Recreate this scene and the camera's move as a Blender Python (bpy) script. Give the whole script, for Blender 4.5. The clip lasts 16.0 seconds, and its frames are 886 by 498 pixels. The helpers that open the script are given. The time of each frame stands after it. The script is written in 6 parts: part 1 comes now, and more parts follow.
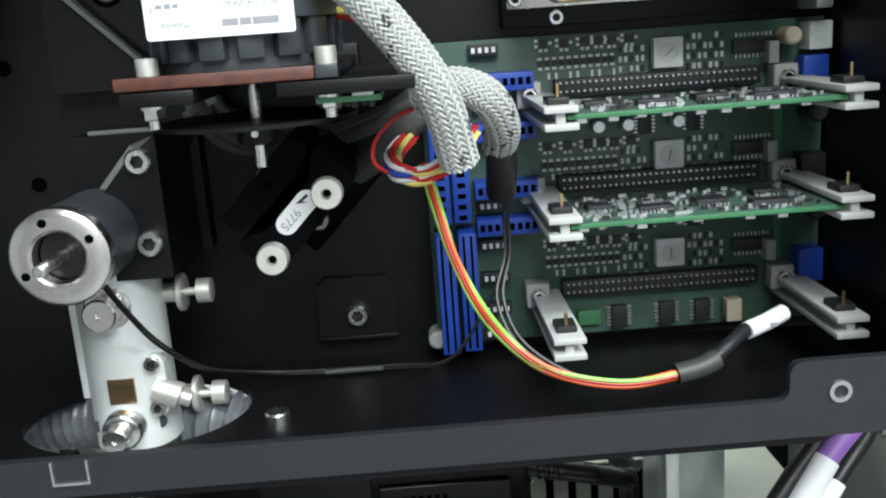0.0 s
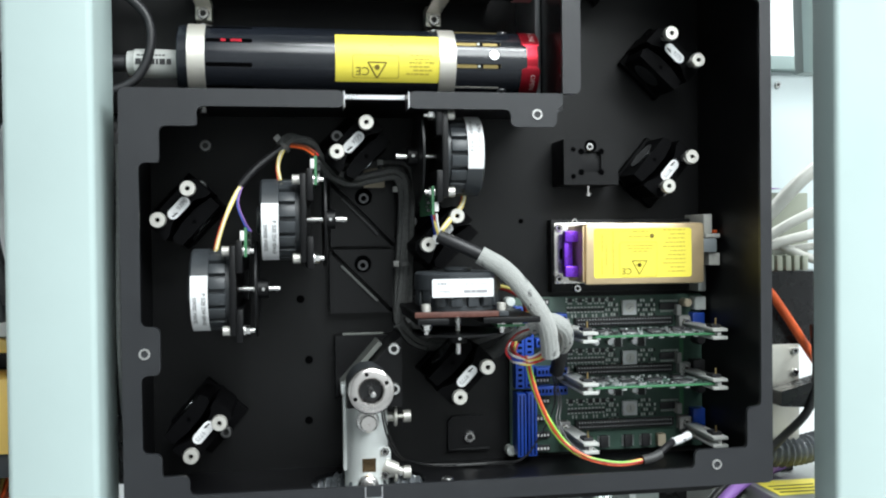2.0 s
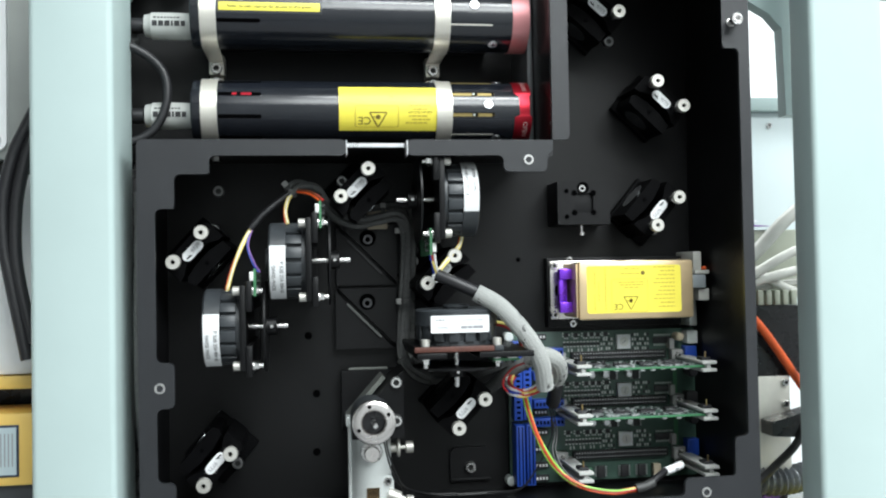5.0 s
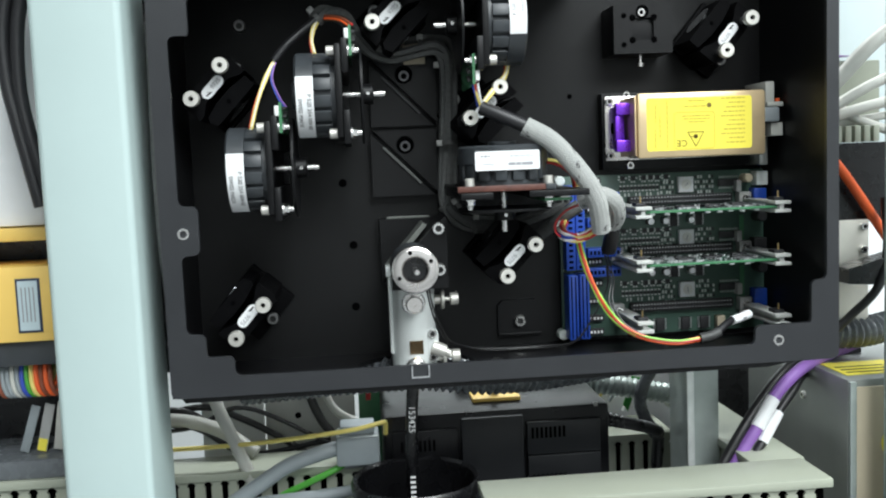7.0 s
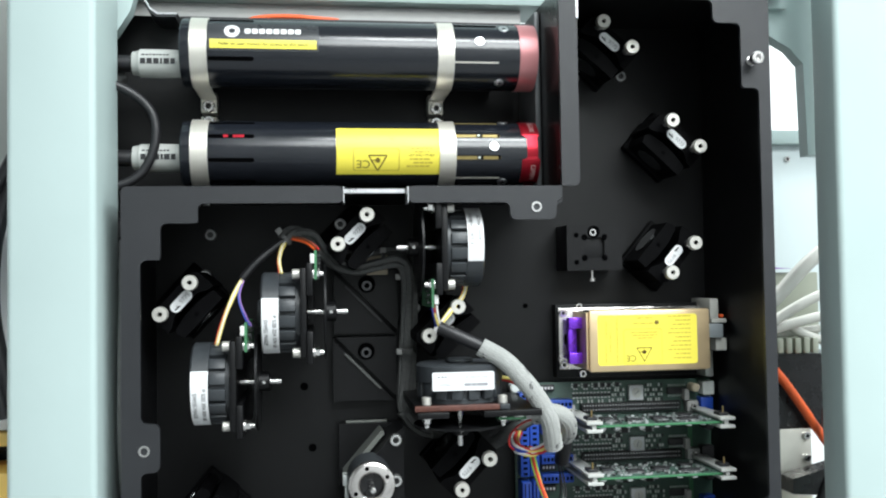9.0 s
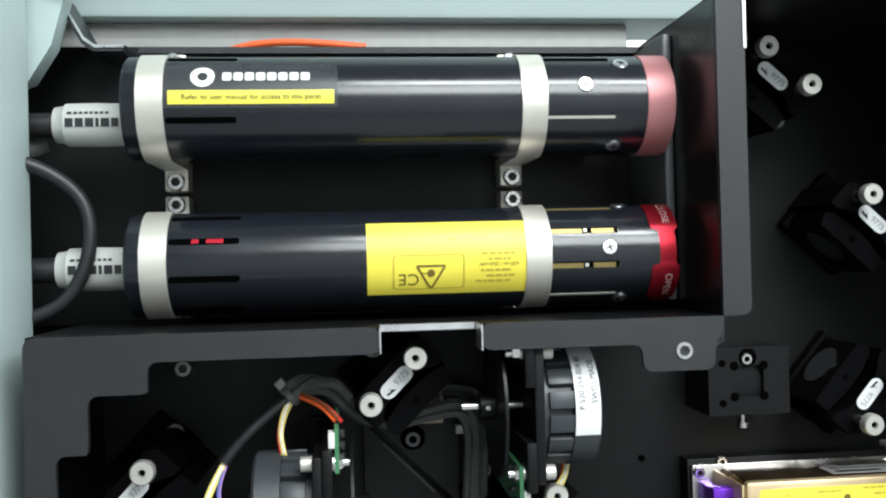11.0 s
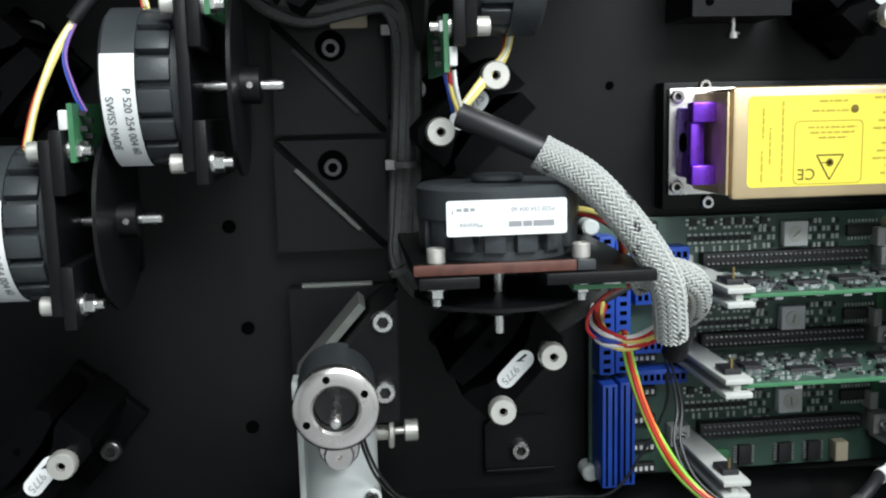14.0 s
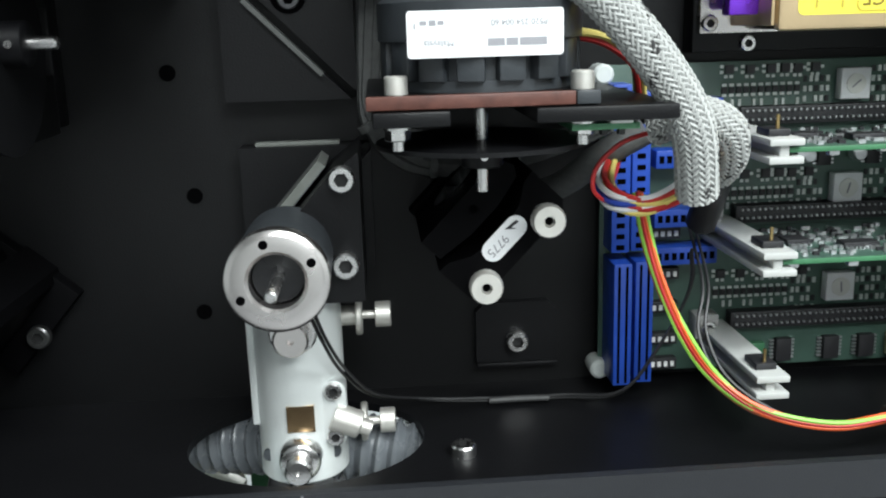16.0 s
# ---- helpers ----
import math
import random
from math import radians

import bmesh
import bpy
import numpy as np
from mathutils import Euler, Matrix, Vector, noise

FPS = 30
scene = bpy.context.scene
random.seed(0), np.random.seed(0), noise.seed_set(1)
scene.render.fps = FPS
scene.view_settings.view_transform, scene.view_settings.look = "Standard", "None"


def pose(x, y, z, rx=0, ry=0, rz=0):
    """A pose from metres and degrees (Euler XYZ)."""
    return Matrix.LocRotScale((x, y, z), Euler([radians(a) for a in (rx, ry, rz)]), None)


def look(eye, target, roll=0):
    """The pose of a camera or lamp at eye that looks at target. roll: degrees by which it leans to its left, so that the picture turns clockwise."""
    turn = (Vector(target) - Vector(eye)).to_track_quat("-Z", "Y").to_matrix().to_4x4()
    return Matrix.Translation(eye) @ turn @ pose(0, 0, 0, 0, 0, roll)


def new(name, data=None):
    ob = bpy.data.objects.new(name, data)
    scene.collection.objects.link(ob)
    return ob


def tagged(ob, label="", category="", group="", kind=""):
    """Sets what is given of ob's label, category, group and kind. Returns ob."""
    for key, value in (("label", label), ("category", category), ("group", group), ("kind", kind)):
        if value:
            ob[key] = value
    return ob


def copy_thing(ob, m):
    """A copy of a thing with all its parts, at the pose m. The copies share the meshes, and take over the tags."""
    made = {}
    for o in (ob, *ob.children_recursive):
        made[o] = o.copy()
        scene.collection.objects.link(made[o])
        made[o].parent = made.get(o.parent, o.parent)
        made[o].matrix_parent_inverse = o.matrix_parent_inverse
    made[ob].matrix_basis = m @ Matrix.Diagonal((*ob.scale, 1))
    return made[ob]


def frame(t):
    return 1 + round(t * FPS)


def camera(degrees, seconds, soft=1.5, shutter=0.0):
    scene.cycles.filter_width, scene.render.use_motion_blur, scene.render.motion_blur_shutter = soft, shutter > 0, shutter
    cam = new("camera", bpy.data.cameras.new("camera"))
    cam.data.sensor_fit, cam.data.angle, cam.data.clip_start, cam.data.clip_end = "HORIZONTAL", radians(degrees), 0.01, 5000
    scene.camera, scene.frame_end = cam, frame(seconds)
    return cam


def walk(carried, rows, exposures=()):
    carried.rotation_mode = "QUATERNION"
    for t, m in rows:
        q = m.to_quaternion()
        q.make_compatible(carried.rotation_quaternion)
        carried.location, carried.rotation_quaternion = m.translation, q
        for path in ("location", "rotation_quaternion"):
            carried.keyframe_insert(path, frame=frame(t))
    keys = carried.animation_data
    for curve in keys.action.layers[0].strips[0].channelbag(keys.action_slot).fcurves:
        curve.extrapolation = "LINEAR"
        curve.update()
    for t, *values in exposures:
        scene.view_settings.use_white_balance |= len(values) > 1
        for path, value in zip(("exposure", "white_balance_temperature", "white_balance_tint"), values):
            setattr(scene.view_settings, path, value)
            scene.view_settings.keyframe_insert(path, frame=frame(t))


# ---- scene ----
cam = camera(51.4, 16.0, soft=2.1)
PATH = [
    (0, (0.01, -0.037, 1.212), (0.051, 1.905, 0.737), -4.1),
    (0.5, (-0.037, -0.12, 1.194), (0.061, 1.85, 0.861), -3.0),
    (1, (-0.106, -0.229, 1.197), (0.245, 1.717, 0.9), -2.2),
    (1.5, (-0.13, -0.318, 1.237), (0.231, 1.645, 1.107), -1.4),
    (2, (-0.146, -0.356, 1.252), (0.179, 1.618, 1.222), -0.6),
    (2.5, (-0.149, -0.368, 1.255), (0.144, 1.61, 1.251), -0.1),
    (3, (-0.147, -0.383, 1.257), (0.138, 1.596, 1.257), 0.1),
    (3.2, (-0.139, -0.392, 1.26), (0.132, 1.589, 1.265), -0.1),
    (5.3, (-0.136, -0.392, 1.25), (0.146, 1.588, 1.3), -1.3),
    (5.5, (-0.134, -0.38, 1.243), (0.138, 1.601, 1.235), -1.5),
    (6, (-0.132, -0.361, 1.224), (0.111, 1.621, 1.127), -2.2),
    (6.5, (-0.132, -0.342, 1.219), (0.079, 1.638, 1.036), -2.3),
    (7, (-0.133, -0.337, 1.219), (0.055, 1.645, 1.031), -2.3),
    (7.5, (-0.131, -0.34, 1.236), (0.058, 1.645, 1.077), -1.9),
    (8, (-0.132, -0.343, 1.26), (0.091, 1.642, 1.175), -1.6),
    (8.5, (-0.132, -0.356, 1.272), (0.113, 1.628, 1.277), -1.0),
    (9, (-0.129, -0.359, 1.283), (0.14, 1.622, 1.348), -0.9),
    (9.5, (-0.127, -0.338, 1.298), (0.149, 1.639, 1.411), -0.4),
    (9.7, (-0.124, -0.304, 1.311), (0.149, 1.673, 1.434), -0.2),
    (11.8, (-0.128, -0.122, 1.376), (0.063, 1.869, 1.346), -2.1),
    (12, (-0.123, -0.128, 1.369), (0.096, 1.86, 1.344), -1.9),
    (12.5, (-0.097, -0.142, 1.329), (0.125, 1.846, 1.298), -1.9),
    (13, (-0.093, -0.107, 1.297), (0.175, 1.87, 1.171), -1.5),
    (13.5, (-0.087, -0.085, 1.269), (0.149, 1.889, 1.053), -1.6),
    (14, (-0.091, -0.076, 1.253), (0.116, 1.892, 0.956), -1.4),
    (14.5, (-0.091, -0.062, 1.228), (0.091, 1.898, 0.876), -1.8),
    (15, (-0.096, -0.054, 1.206), (0.065, 1.899, 0.806), -2.0),
    (15.5, (-0.079, -0.043, 1.198), (0.067, 1.9, 0.746), -2.1),
    (16, (-0.067, -0.019, 1.221), (0.061, 1.92, 0.746), -1.7),
]
walk(cam, [(t, look(eye, target, roll)) for t, eye, target, roll in PATH],
     exposures=[(0, 0.25), (0.5, 0.35), (1, 0.25), (1.5, 0.17), (7.0, 0.1), (9.0, 0.15), (9.7, 0.2), (12.0, -0.12), (12.5, -0.15), (13.0, 0.0), (14.5, 0.05), (15.0, 0.15), (16, 0.22)])

# ---- world, room light, exposure ----
world = bpy.data.worlds.new("world")
scene.world = world
world.use_nodes = True
world.node_tree.nodes["Background"].inputs[0].default_value = (0.75, 0.85, 1.0, 1)
world.node_tree.nodes["Background"].inputs[1].default_value = 0.05


def area(name, at, target, sx, sy, watts, colour):
    d = bpy.data.lights.new(name, "AREA")
    d.shape, d.size, d.size_y, d.energy, d.color = "RECTANGLE", sx, sy, watts, colour
    ob = new(name, d)
    ob.matrix_world = look(at, target)
    return ob


area("unseen_ceiling_light", (0.55, -0.75, 2.54), (0.55, -0.74, 0), 1.3, 0.25, 34, (0.93, 0.99, 1.0))
# broad unseen lamp, adds the soft front fill of walls and ceiling
area("unseen_ceiling_light", (0.6, -1.75, 2.54), (0.6, -1.74, 0), 1.6, 1.3, 88, (0.93, 0.99, 1.0))
# unseen lamp, added to brighten the panels to the right of the enclosure
area("unseen_ceiling_light", (1.3, 0.25, 2.54), (1.3, 0.26, 0), 0.25, 1.2, 26, (0.92, 0.98, 1.0))
area("unseen_ceiling_light", (0.2, 0.98, 2.54), (0.2, 0.99, 0), 1.3, 0.25, 30, (0.93, 0.99, 1.0))


# ---- materials ----
def mat(name, colour, rough=0.5, metal=0.0, vary=0.12, scale=60.0, bump=0.05, fine=900.0, spec=0.5, coat=0.0):
    """A surface with two scales of variation, in object space metres."""
    m = bpy.data.materials.new(name)
    m.use_nodes = True
    nt = m.node_tree
    n, l = nt.nodes, nt.links
    b = n["Principled BSDF"]
    tc = n.new("ShaderNodeTexCoord")
    big, small = n.new("ShaderNodeTexNoise"), n.new("ShaderNodeTexNoise")
    big.inputs["Scale"].default_value, small.inputs["Scale"].default_value = scale, fine
    big.inputs["Detail"].default_value = 4
    l.new(tc.outputs["Object"], big.inputs["Vector"])
    l.new(tc.outputs["Object"], small.inputs["Vector"])
    mix = n.new("ShaderNodeMix")
    mix.data_type = "RGBA"
    mix.inputs[6].default_value = (*[c * (1 - vary) for c in colour], 1)
    mix.inputs[7].default_value = (*[min(1, c * (1 + vary)) for c in colour], 1)
    l.new(big.outputs["Fac"], mix.inputs[0])
    l.new(mix.outputs[2], b.inputs["Base Color"])
    mr = n.new("ShaderNodeMapRange")
    mr.inputs[3].default_value, mr.inputs[4].default_value = max(0.02, rough - 0.1), min(1, rough + 0.1)
    l.new(big.outputs["Fac"], mr.inputs[0])
    l.new(mr.outputs[0], b.inputs["Roughness"])
    b.inputs["Metallic"].default_value = metal
    b.inputs["Specular IOR Level"].default_value = spec
    b.inputs["Coat Weight"].default_value = coat
    if bump:
        bp = n.new("ShaderNodeBump")
        bp.inputs["Strength"].default_value, bp.inputs["Distance"].default_value = bump, 0.0005
        l.new(small.outputs["Fac"], bp.inputs["Height"])
        l.new(bp.outputs[0], b.inputs["Normal"])
    return m


ANOD = mat("black anodised aluminium", (0.0040, 0.0041, 0.0048), 0.42, 0.0, 0.25, 25, 0.15, 1500, 0.26)
PLATE = mat("matt black anodised plate", (0.0026, 0.0028, 0.0032), 0.42, 0.0, 0.35, 12, 0.2, 1800, 0.30)
GLOSSWALL = mat("smooth black anodised wall", (0.008, 0.008, 0.009), 0.24, 0.0, 0.2, 25, 0.05, 1500, 0.5)
RIM = mat("dark grey powder coat", (0.0165, 0.0178, 0.021), 0.45, 0.0, 0.14, 40, 0.3, 2500)
BARE = mat("bare worn metal edge", (0.75, 0.75, 0.77), 0.3, 1.0, 0.2, 300)
STEEL = mat("bright steel", (0.72, 0.71, 0.70), 0.27, 1.0, 0.15, 200, 0.05)
NICKEL = mat("satin nickel", (0.76, 0.72, 0.70), 0.25, 1.0, 0.05, 120, 0.01)
KNOB = mat("satin aluminium knob", (0.66, 0.645, 0.60), 0.48, 0.75, 0.1, 250, 0.08)
ALU = mat("clear anodised aluminium", (0.68, 0.71, 0.70), 0.36, 0.3, 0.08, 80, 0.08)
CREAM = mat("satin steel strap", (0.78, 0.75, 0.68), 0.42, 0.7, 0.08, 120, 0.08)
POST = mat("pale green grey paint", (0.42, 0.52, 0.51), 0.5, 0.0, 0.07, 10, 0.12, 1200)
TUBE = mat("glossy black tube", (0.0095, 0.0115, 0.016), 0.2, 0.0, 0.2, 30, 0.02, 700, 0.6)
RED = mat("red anodised cap", (0.42, 0.015, 0.03), 0.33, 0.75, 0.2, 90, 0.05)
PINK = mat("faded red anodised cap", (0.55, 0.23, 0.24), 0.42, 0.35, 0.12, 90, 0.05)
YELLOW = mat("yellow label paper", (0.86, 0.74, 0.085), 0.42, 0.0, 0.04, 60, 0.02)
GOLD = mat("gold chromate metal", (0.72, 0.55, 0.33), 0.4, 0.7, 0.22, 45, 0.08)
BRONZE = mat("dark bronze shell", (0.13, 0.085, 0.05), 0.25, 0.85, 0.3, 60)
MOUNTBLK = mat("deep black anodised mount", (0.0020, 0.0020, 0.0024), 0.55, 0.0, 0.25, 60, 0.15, 1500, 0.05)
PALEPANEL = mat("pale bluish paint", (0.52, 0.59, 0.60), 0.5, 0.0, 0.04, 12)
PURPLE = mat("purple anodised metal", (0.22, 0.05, 0.72), 0.28, 0.6, 0.2, 120, 0.05)
PCB = mat("green solder mask", (0.058, 0.110, 0.086), 0.42, 0.0, 0.35, 90, 0.1, 700)
PCB2 = mat("bright green board edge", (0.050, 0.185, 0.085), 0.45, 0.0, 0.2, 150)
BLUE = mat("blue connector plastic", (0.014, 0.060, 0.36), 0.4, 0.0, 0.15, 150)
WHITE = mat("white plastic", (0.74, 0.75, 0.73), 0.5, 0.0, 0.06, 120)
PAPER = mat("white label paper", (0.82, 0.83, 0.84), 0.5, 0.0, 0.04, 90, 0.03)
GREYPL = mat("grey card guide plastic", (0.36, 0.36, 0.35), 0.5, 0.0, 0.1, 120)
CHIP = mat("black chip plastic", (0.018, 0.018, 0.02), 0.5, 0.0, 0.2, 300)
SOLDER = mat("solder tin", (0.66, 0.67, 0.68), 0.35, 0.9, 0.25, 900)
PADS = mat("dull tinned pads", (0.62, 0.66, 0.63), 0.45, 0.3, 0.35, 900)
FADEINK = mat("faded brown ink", (0.52, 0.40, 0.05), 0.5)
DULLBRASS = mat("dull brass inside a slot", (0.35, 0.27, 0.10), 0.4, 0.6, 0.2, 300)
BRASS = mat("gold plated pin", (0.75, 0.55, 0.25), 0.3, 1.0, 0.15, 300)
BLKPL = mat("black plastic", (0.006, 0.006, 0.007), 0.28, 0.0, 0.2, 90, 0.1)
MOTOR = mat("dark motor housing", (0.036, 0.041, 0.046), 0.42, 0.0, 0.25, 90, 0.15)
BROWN = mat("brown phenolic plate", (0.10, 0.036, 0.026), 0.5, 0.0, 0.6, 260, 0.1)
GREYBRAID = mat("grey braid strand", (0.43, 0.44, 0.425), 0.6, 0.0, 0.15, 600, 0.1)
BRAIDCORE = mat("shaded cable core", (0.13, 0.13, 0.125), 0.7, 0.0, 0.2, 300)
DARKBRAID = mat("dark braid strand", (0.05, 0.05, 0.05), 0.6)
SHRINK = mat("black heat shrink", (0.014, 0.014, 0.016), 0.45, 0.0, 0.2, 200, 0.1)
LOOM = mat("grey black cable sleeve", (0.105, 0.108, 0.106), 0.6, 0.0, 0.45, 420, 0.35, 1600)
INK = mat("black ink", (0.012, 0.012, 0.014), 0.5)
PALEINK = mat("pale engraved ink", (0.62, 0.36, 0.36), 0.5)
WINK = mat("white ink", (0.8, 0.8, 0.8), 0.5)
GREYINK = mat("grey ink", (0.30, 0.30, 0.32), 0.5)
BRINK = mat("brown ink", (0.17, 0.12, 0.015), 0.5)
DUCT = mat("cream wiring duct plastic", (0.32, 0.34, 0.275), 0.5, 0.0, 0.08, 40, 0.05)
GALV = mat("galvanised steel", (0.40, 0.45, 0.43), 0.38, 0.45, 0.3, 60, 0.05)
# paler copy of the galvanised steel for the face that catches the light
LITGALV = mat("lit galvanised steel", (0.80, 0.84, 0.82), 0.35, 0.4, 0.2, 90, 0.05)
PSU = mat("grey steel case", (0.31, 0.325, 0.31), 0.42, 0.6, 0.12, 40, 0.08)
TAN = mat("tan label board", (0.52, 0.45, 0.33), 0.6, 0.0, 0.08, 60)
CONDUIT = mat("grey corrugated conduit", (0.11, 0.12, 0.13), 0.27, 0.0, 0.15, 120)
GREYCABLE = mat("grey cable jacket", (0.25, 0.28, 0.295), 0.5, 0.0, 0.1, 120)
PALECABLE = mat("pale cable jacket", (0.52, 0.52, 0.48), 0.5, 0.0, 0.1, 120)
GREYLOOM = mat("mid grey heat shrink", (0.045, 0.046, 0.046), 0.5, 0.0, 0.2, 300)
HOTGLUE = mat("milky hot glue", (0.62, 0.66, 0.64), 0.3, 0.0, 0.1, 200)
WALLPAINT = mat("grey wall paint", (0.40, 0.41, 0.41), 0.7, 0.0, 0.04, 3, 0.05, 200)
WHITEWALL = mat("white wall paint", (0.80, 0.82, 0.82), 0.7, 0.0, 0.04, 3, 0.05, 200)
GUIDE = mat("dull white channel plastic", (0.50, 0.51, 0.49), 0.5, 0.0, 0.1, 120)
SLEEVEW = mat("pale grey printed sleeve", (0.46, 0.47, 0.45), 0.5, 0.0, 0.1, 150, 0.1)
LABELDK = mat("charcoal label film", (0.035, 0.038, 0.042), 0.3, 0.0, 0.1, 80, 0.02)
ENDPLATE = mat("grey primed steel", (0.125, 0.132, 0.138), 0.45, 0.3, 0.2, 60, 0.08)
CHASSIS = mat("pale grey chassis paint", (0.55, 0.55, 0.52), 0.5, 0.0, 0.08, 40, 0.05)
FLOORM = mat("grey floor vinyl", (0.24, 0.245, 0.25), 0.5, 0.0, 0.1, 5, 0.05, 200)
# near-black that holds the shade inside holes, slots and vents as colour
HOLLOWSHADE = mat("shade-dark hollow", (0.0010, 0.0010, 0.0012), 0.9, spec=0.02)
ENAMEL = mat("amber yellow enamel", (0.84, 0.56, 0.14), 0.4, 0.0, 0.05, 40, 0.03)
DIAL = mat("ivory dial plastic", (0.70, 0.70, 0.66), 0.5)
CASE = mat("satin black case plastic", (0.004, 0.004, 0.005), 0.3, 0.0, 0.2, 60, 0.05, 900, 0.2)
PANEL = mat("dark ribbed plastic panel", (0.012, 0.013, 0.015), 0.45, 0.0, 0.2, 60, 0.1, 900, 0.3)
GLASS = mat("mirror glass", (0.20, 0.21, 0.22), 0.10, 1.0, 0.05, 50, 0.0)
AMBER = mat("amber coated optic", (0.52, 0.36, 0.20), 0.14, 0.9, 0.3, 80, 0.0)
NAVY = mat("dark blue print", (0.02, 0.035, 0.075), 0.5)
LABELBLUE = mat("pale blue label film", (0.50, 0.60, 0.63), 0.45, 0.0, 0.05, 60)
GLASSEDGE = mat("pale ground glass edge", (0.17, 0.18, 0.165), 0.35, 0.0, 0.25, 200)
FILTEREDGE = mat("ground glass edge", (0.10, 0.105, 0.10), 0.35, 0.0, 0.2, 200)


def wire(name, c):
    return mat(name + " wire insulation", c, 0.42, 0.0, 0.06, 200, 0.0)


W_YEL, W_RED = wire("yellow", (0.82, 0.68, 0.20)), wire("red", (0.55, 0.03, 0.03))
W_ORG, W_GRN = wire("orange", (0.85, 0.13, 0.03)), wire("green yellow", (0.30, 0.66, 0.09))
W_WHT, W_BLU = wire("white", (0.80, 0.80, 0.80)), wire("blue", (0.03, 0.07, 0.42))
W_BLK, W_PUR = wire("black", (0.013, 0.013, 0.014)), wire("purple", (0.27, 0.13, 0.44))
W_EARTH = wire("green", (0.07, 0.32, 0.04))
W_BRN = wire("brown", (0.22, 0.06, 0.03))


# ---- builders ----
def box(bm, c, s, m=None, bev=0.0):
    vs = bmesh.ops.create_cube(bm, size=1)["verts"]
    for v in vs:
        v.co = Vector((v.co.x * s[0] + c[0], v.co.y * s[1] + c[1], v.co.z * s[2] + c[2]))
    if bev:
        es = list({e for v in vs for e in v.link_edges})
        r = bmesh.ops.bevel(bm, geom=es, offset=bev, segments=2, affect="EDGES", profile=0.5)
        vs = list({v for f in r["faces"] for v in f.verts} | {v for v in vs if v.is_valid})
    if m is not None:
        for v in vs:
            v.co = m @ v.co
    return vs


def boxr(bm, x0, x1, y0, y1, z0, z1, bev=0.0):
    return box(bm, ((x0 + x1) / 2, (y0 + y1) / 2, (z0 + z1) / 2), (x1 - x0, y1 - y0, z1 - z0), None, bev)


AX = {"x": Matrix(((0, 0, 1), (1, 0, 0), (0, 1, 0))), "y": Matrix(((1, 0, 0), (0, 0, 1), (0, -1, 0))), "z": Matrix.Identity(3)}


def lathe(bm, c, axis, prof, n=28):
    """A turned shape: prof is (along, radius) from one end to the other."""
    rot, rings = AX[axis], []
    for a, r in prof:
        rings.append([bm.verts.new(Vector(c) + rot @ Vector((r * math.cos(2 * math.pi * i / n), r * math.sin(2 * math.pi * i / n), a))) for i in range(n)])
    for p, q in zip(rings, rings[1:]):
        for i in range(n):
            bm.faces.new((p[i], p[(i + 1) % n], q[(i + 1) % n], q[i]))
    bm.faces.new(rings[0][::-1])
    bm.faces.new(rings[-1])


def cyl(bm, c, axis, r, a0, a1, n=24, bev=0.0):
    if bev:
        lathe(bm, c, axis, [(a0, r - bev), (a0 + bev, r), (a1 - bev, r), (a1, r - bev)], n)
    else:
        lathe(bm, c, axis, [(a0, r), (a1, r)], n)


def prism(bm, pts, z0, z1):
    a = [bm.verts.new((x, y, z0)) for x, y in pts]
    b = [bm.verts.new((x, y, z1)) for x, y in pts]
    n = len(pts)
    for i in range(n):
        bm.faces.new((a[i], a[(i + 1) % n], b[(i + 1) % n], b[i]))
    bm.faces.new(a[::-1])
    bm.faces.new(b)


def pill(w, h, n=8):
    """A rounded strip w long and h high, as an outline."""
    r, out = h / 2, []
    for s in (1, -1):
        for i in range(n + 1):
            a = math.pi * i / n - math.pi / 2 + (0 if s > 0 else math.pi)
            out.append((s * (w / 2 - r) + r * math.cos(a), r * math.sin(a)))
    return out


def rrect(w, h, r, n=4):
    out = []
    for sx, sy, a0 in ((1, -1, -90), (1, 1, 0), (-1, 1, 90), (-1, -1, 180)):
        for i in range(n + 1):
            a = radians(a0 + 90 * i / n)
            out.append((sx * (w / 2 - r) + r * math.cos(a), sy * (h / 2 - r) + r * math.sin(a)))
    return out


def smooth_path(pts, per=8):
    ps = [Vector(p) for p in pts]
    ps = [2 * ps[0] - ps[1]] + ps + [2 * ps[-1] - ps[-2]]
    out = []
    for i in range(1, len(ps) - 2):
        a, b, c, d = ps[i - 1:i + 3]
        for k in range(per):
            t = k / per
            out.append(0.5 * (2 * b + (c - a) * t + (2 * a - 5 * b + 4 * c - d) * t * t + (3 * b - a - 3 * c + d) * t ** 3))
    return out + [ps[-2]]


def frames(path):
    """Path points with two side directions that don't twist."""
    out, side = [], None
    for i, p in enumerate(path):
        d = (path[min(i + 1, len(path) - 1)] - path[max(i - 1, 0)]).normalized()
        if side is None:
            side = d.orthogonal().normalized()
        side = (side - d * side.dot(d)).normalized()
        out.append((p, side, d.cross(side)))
    return out


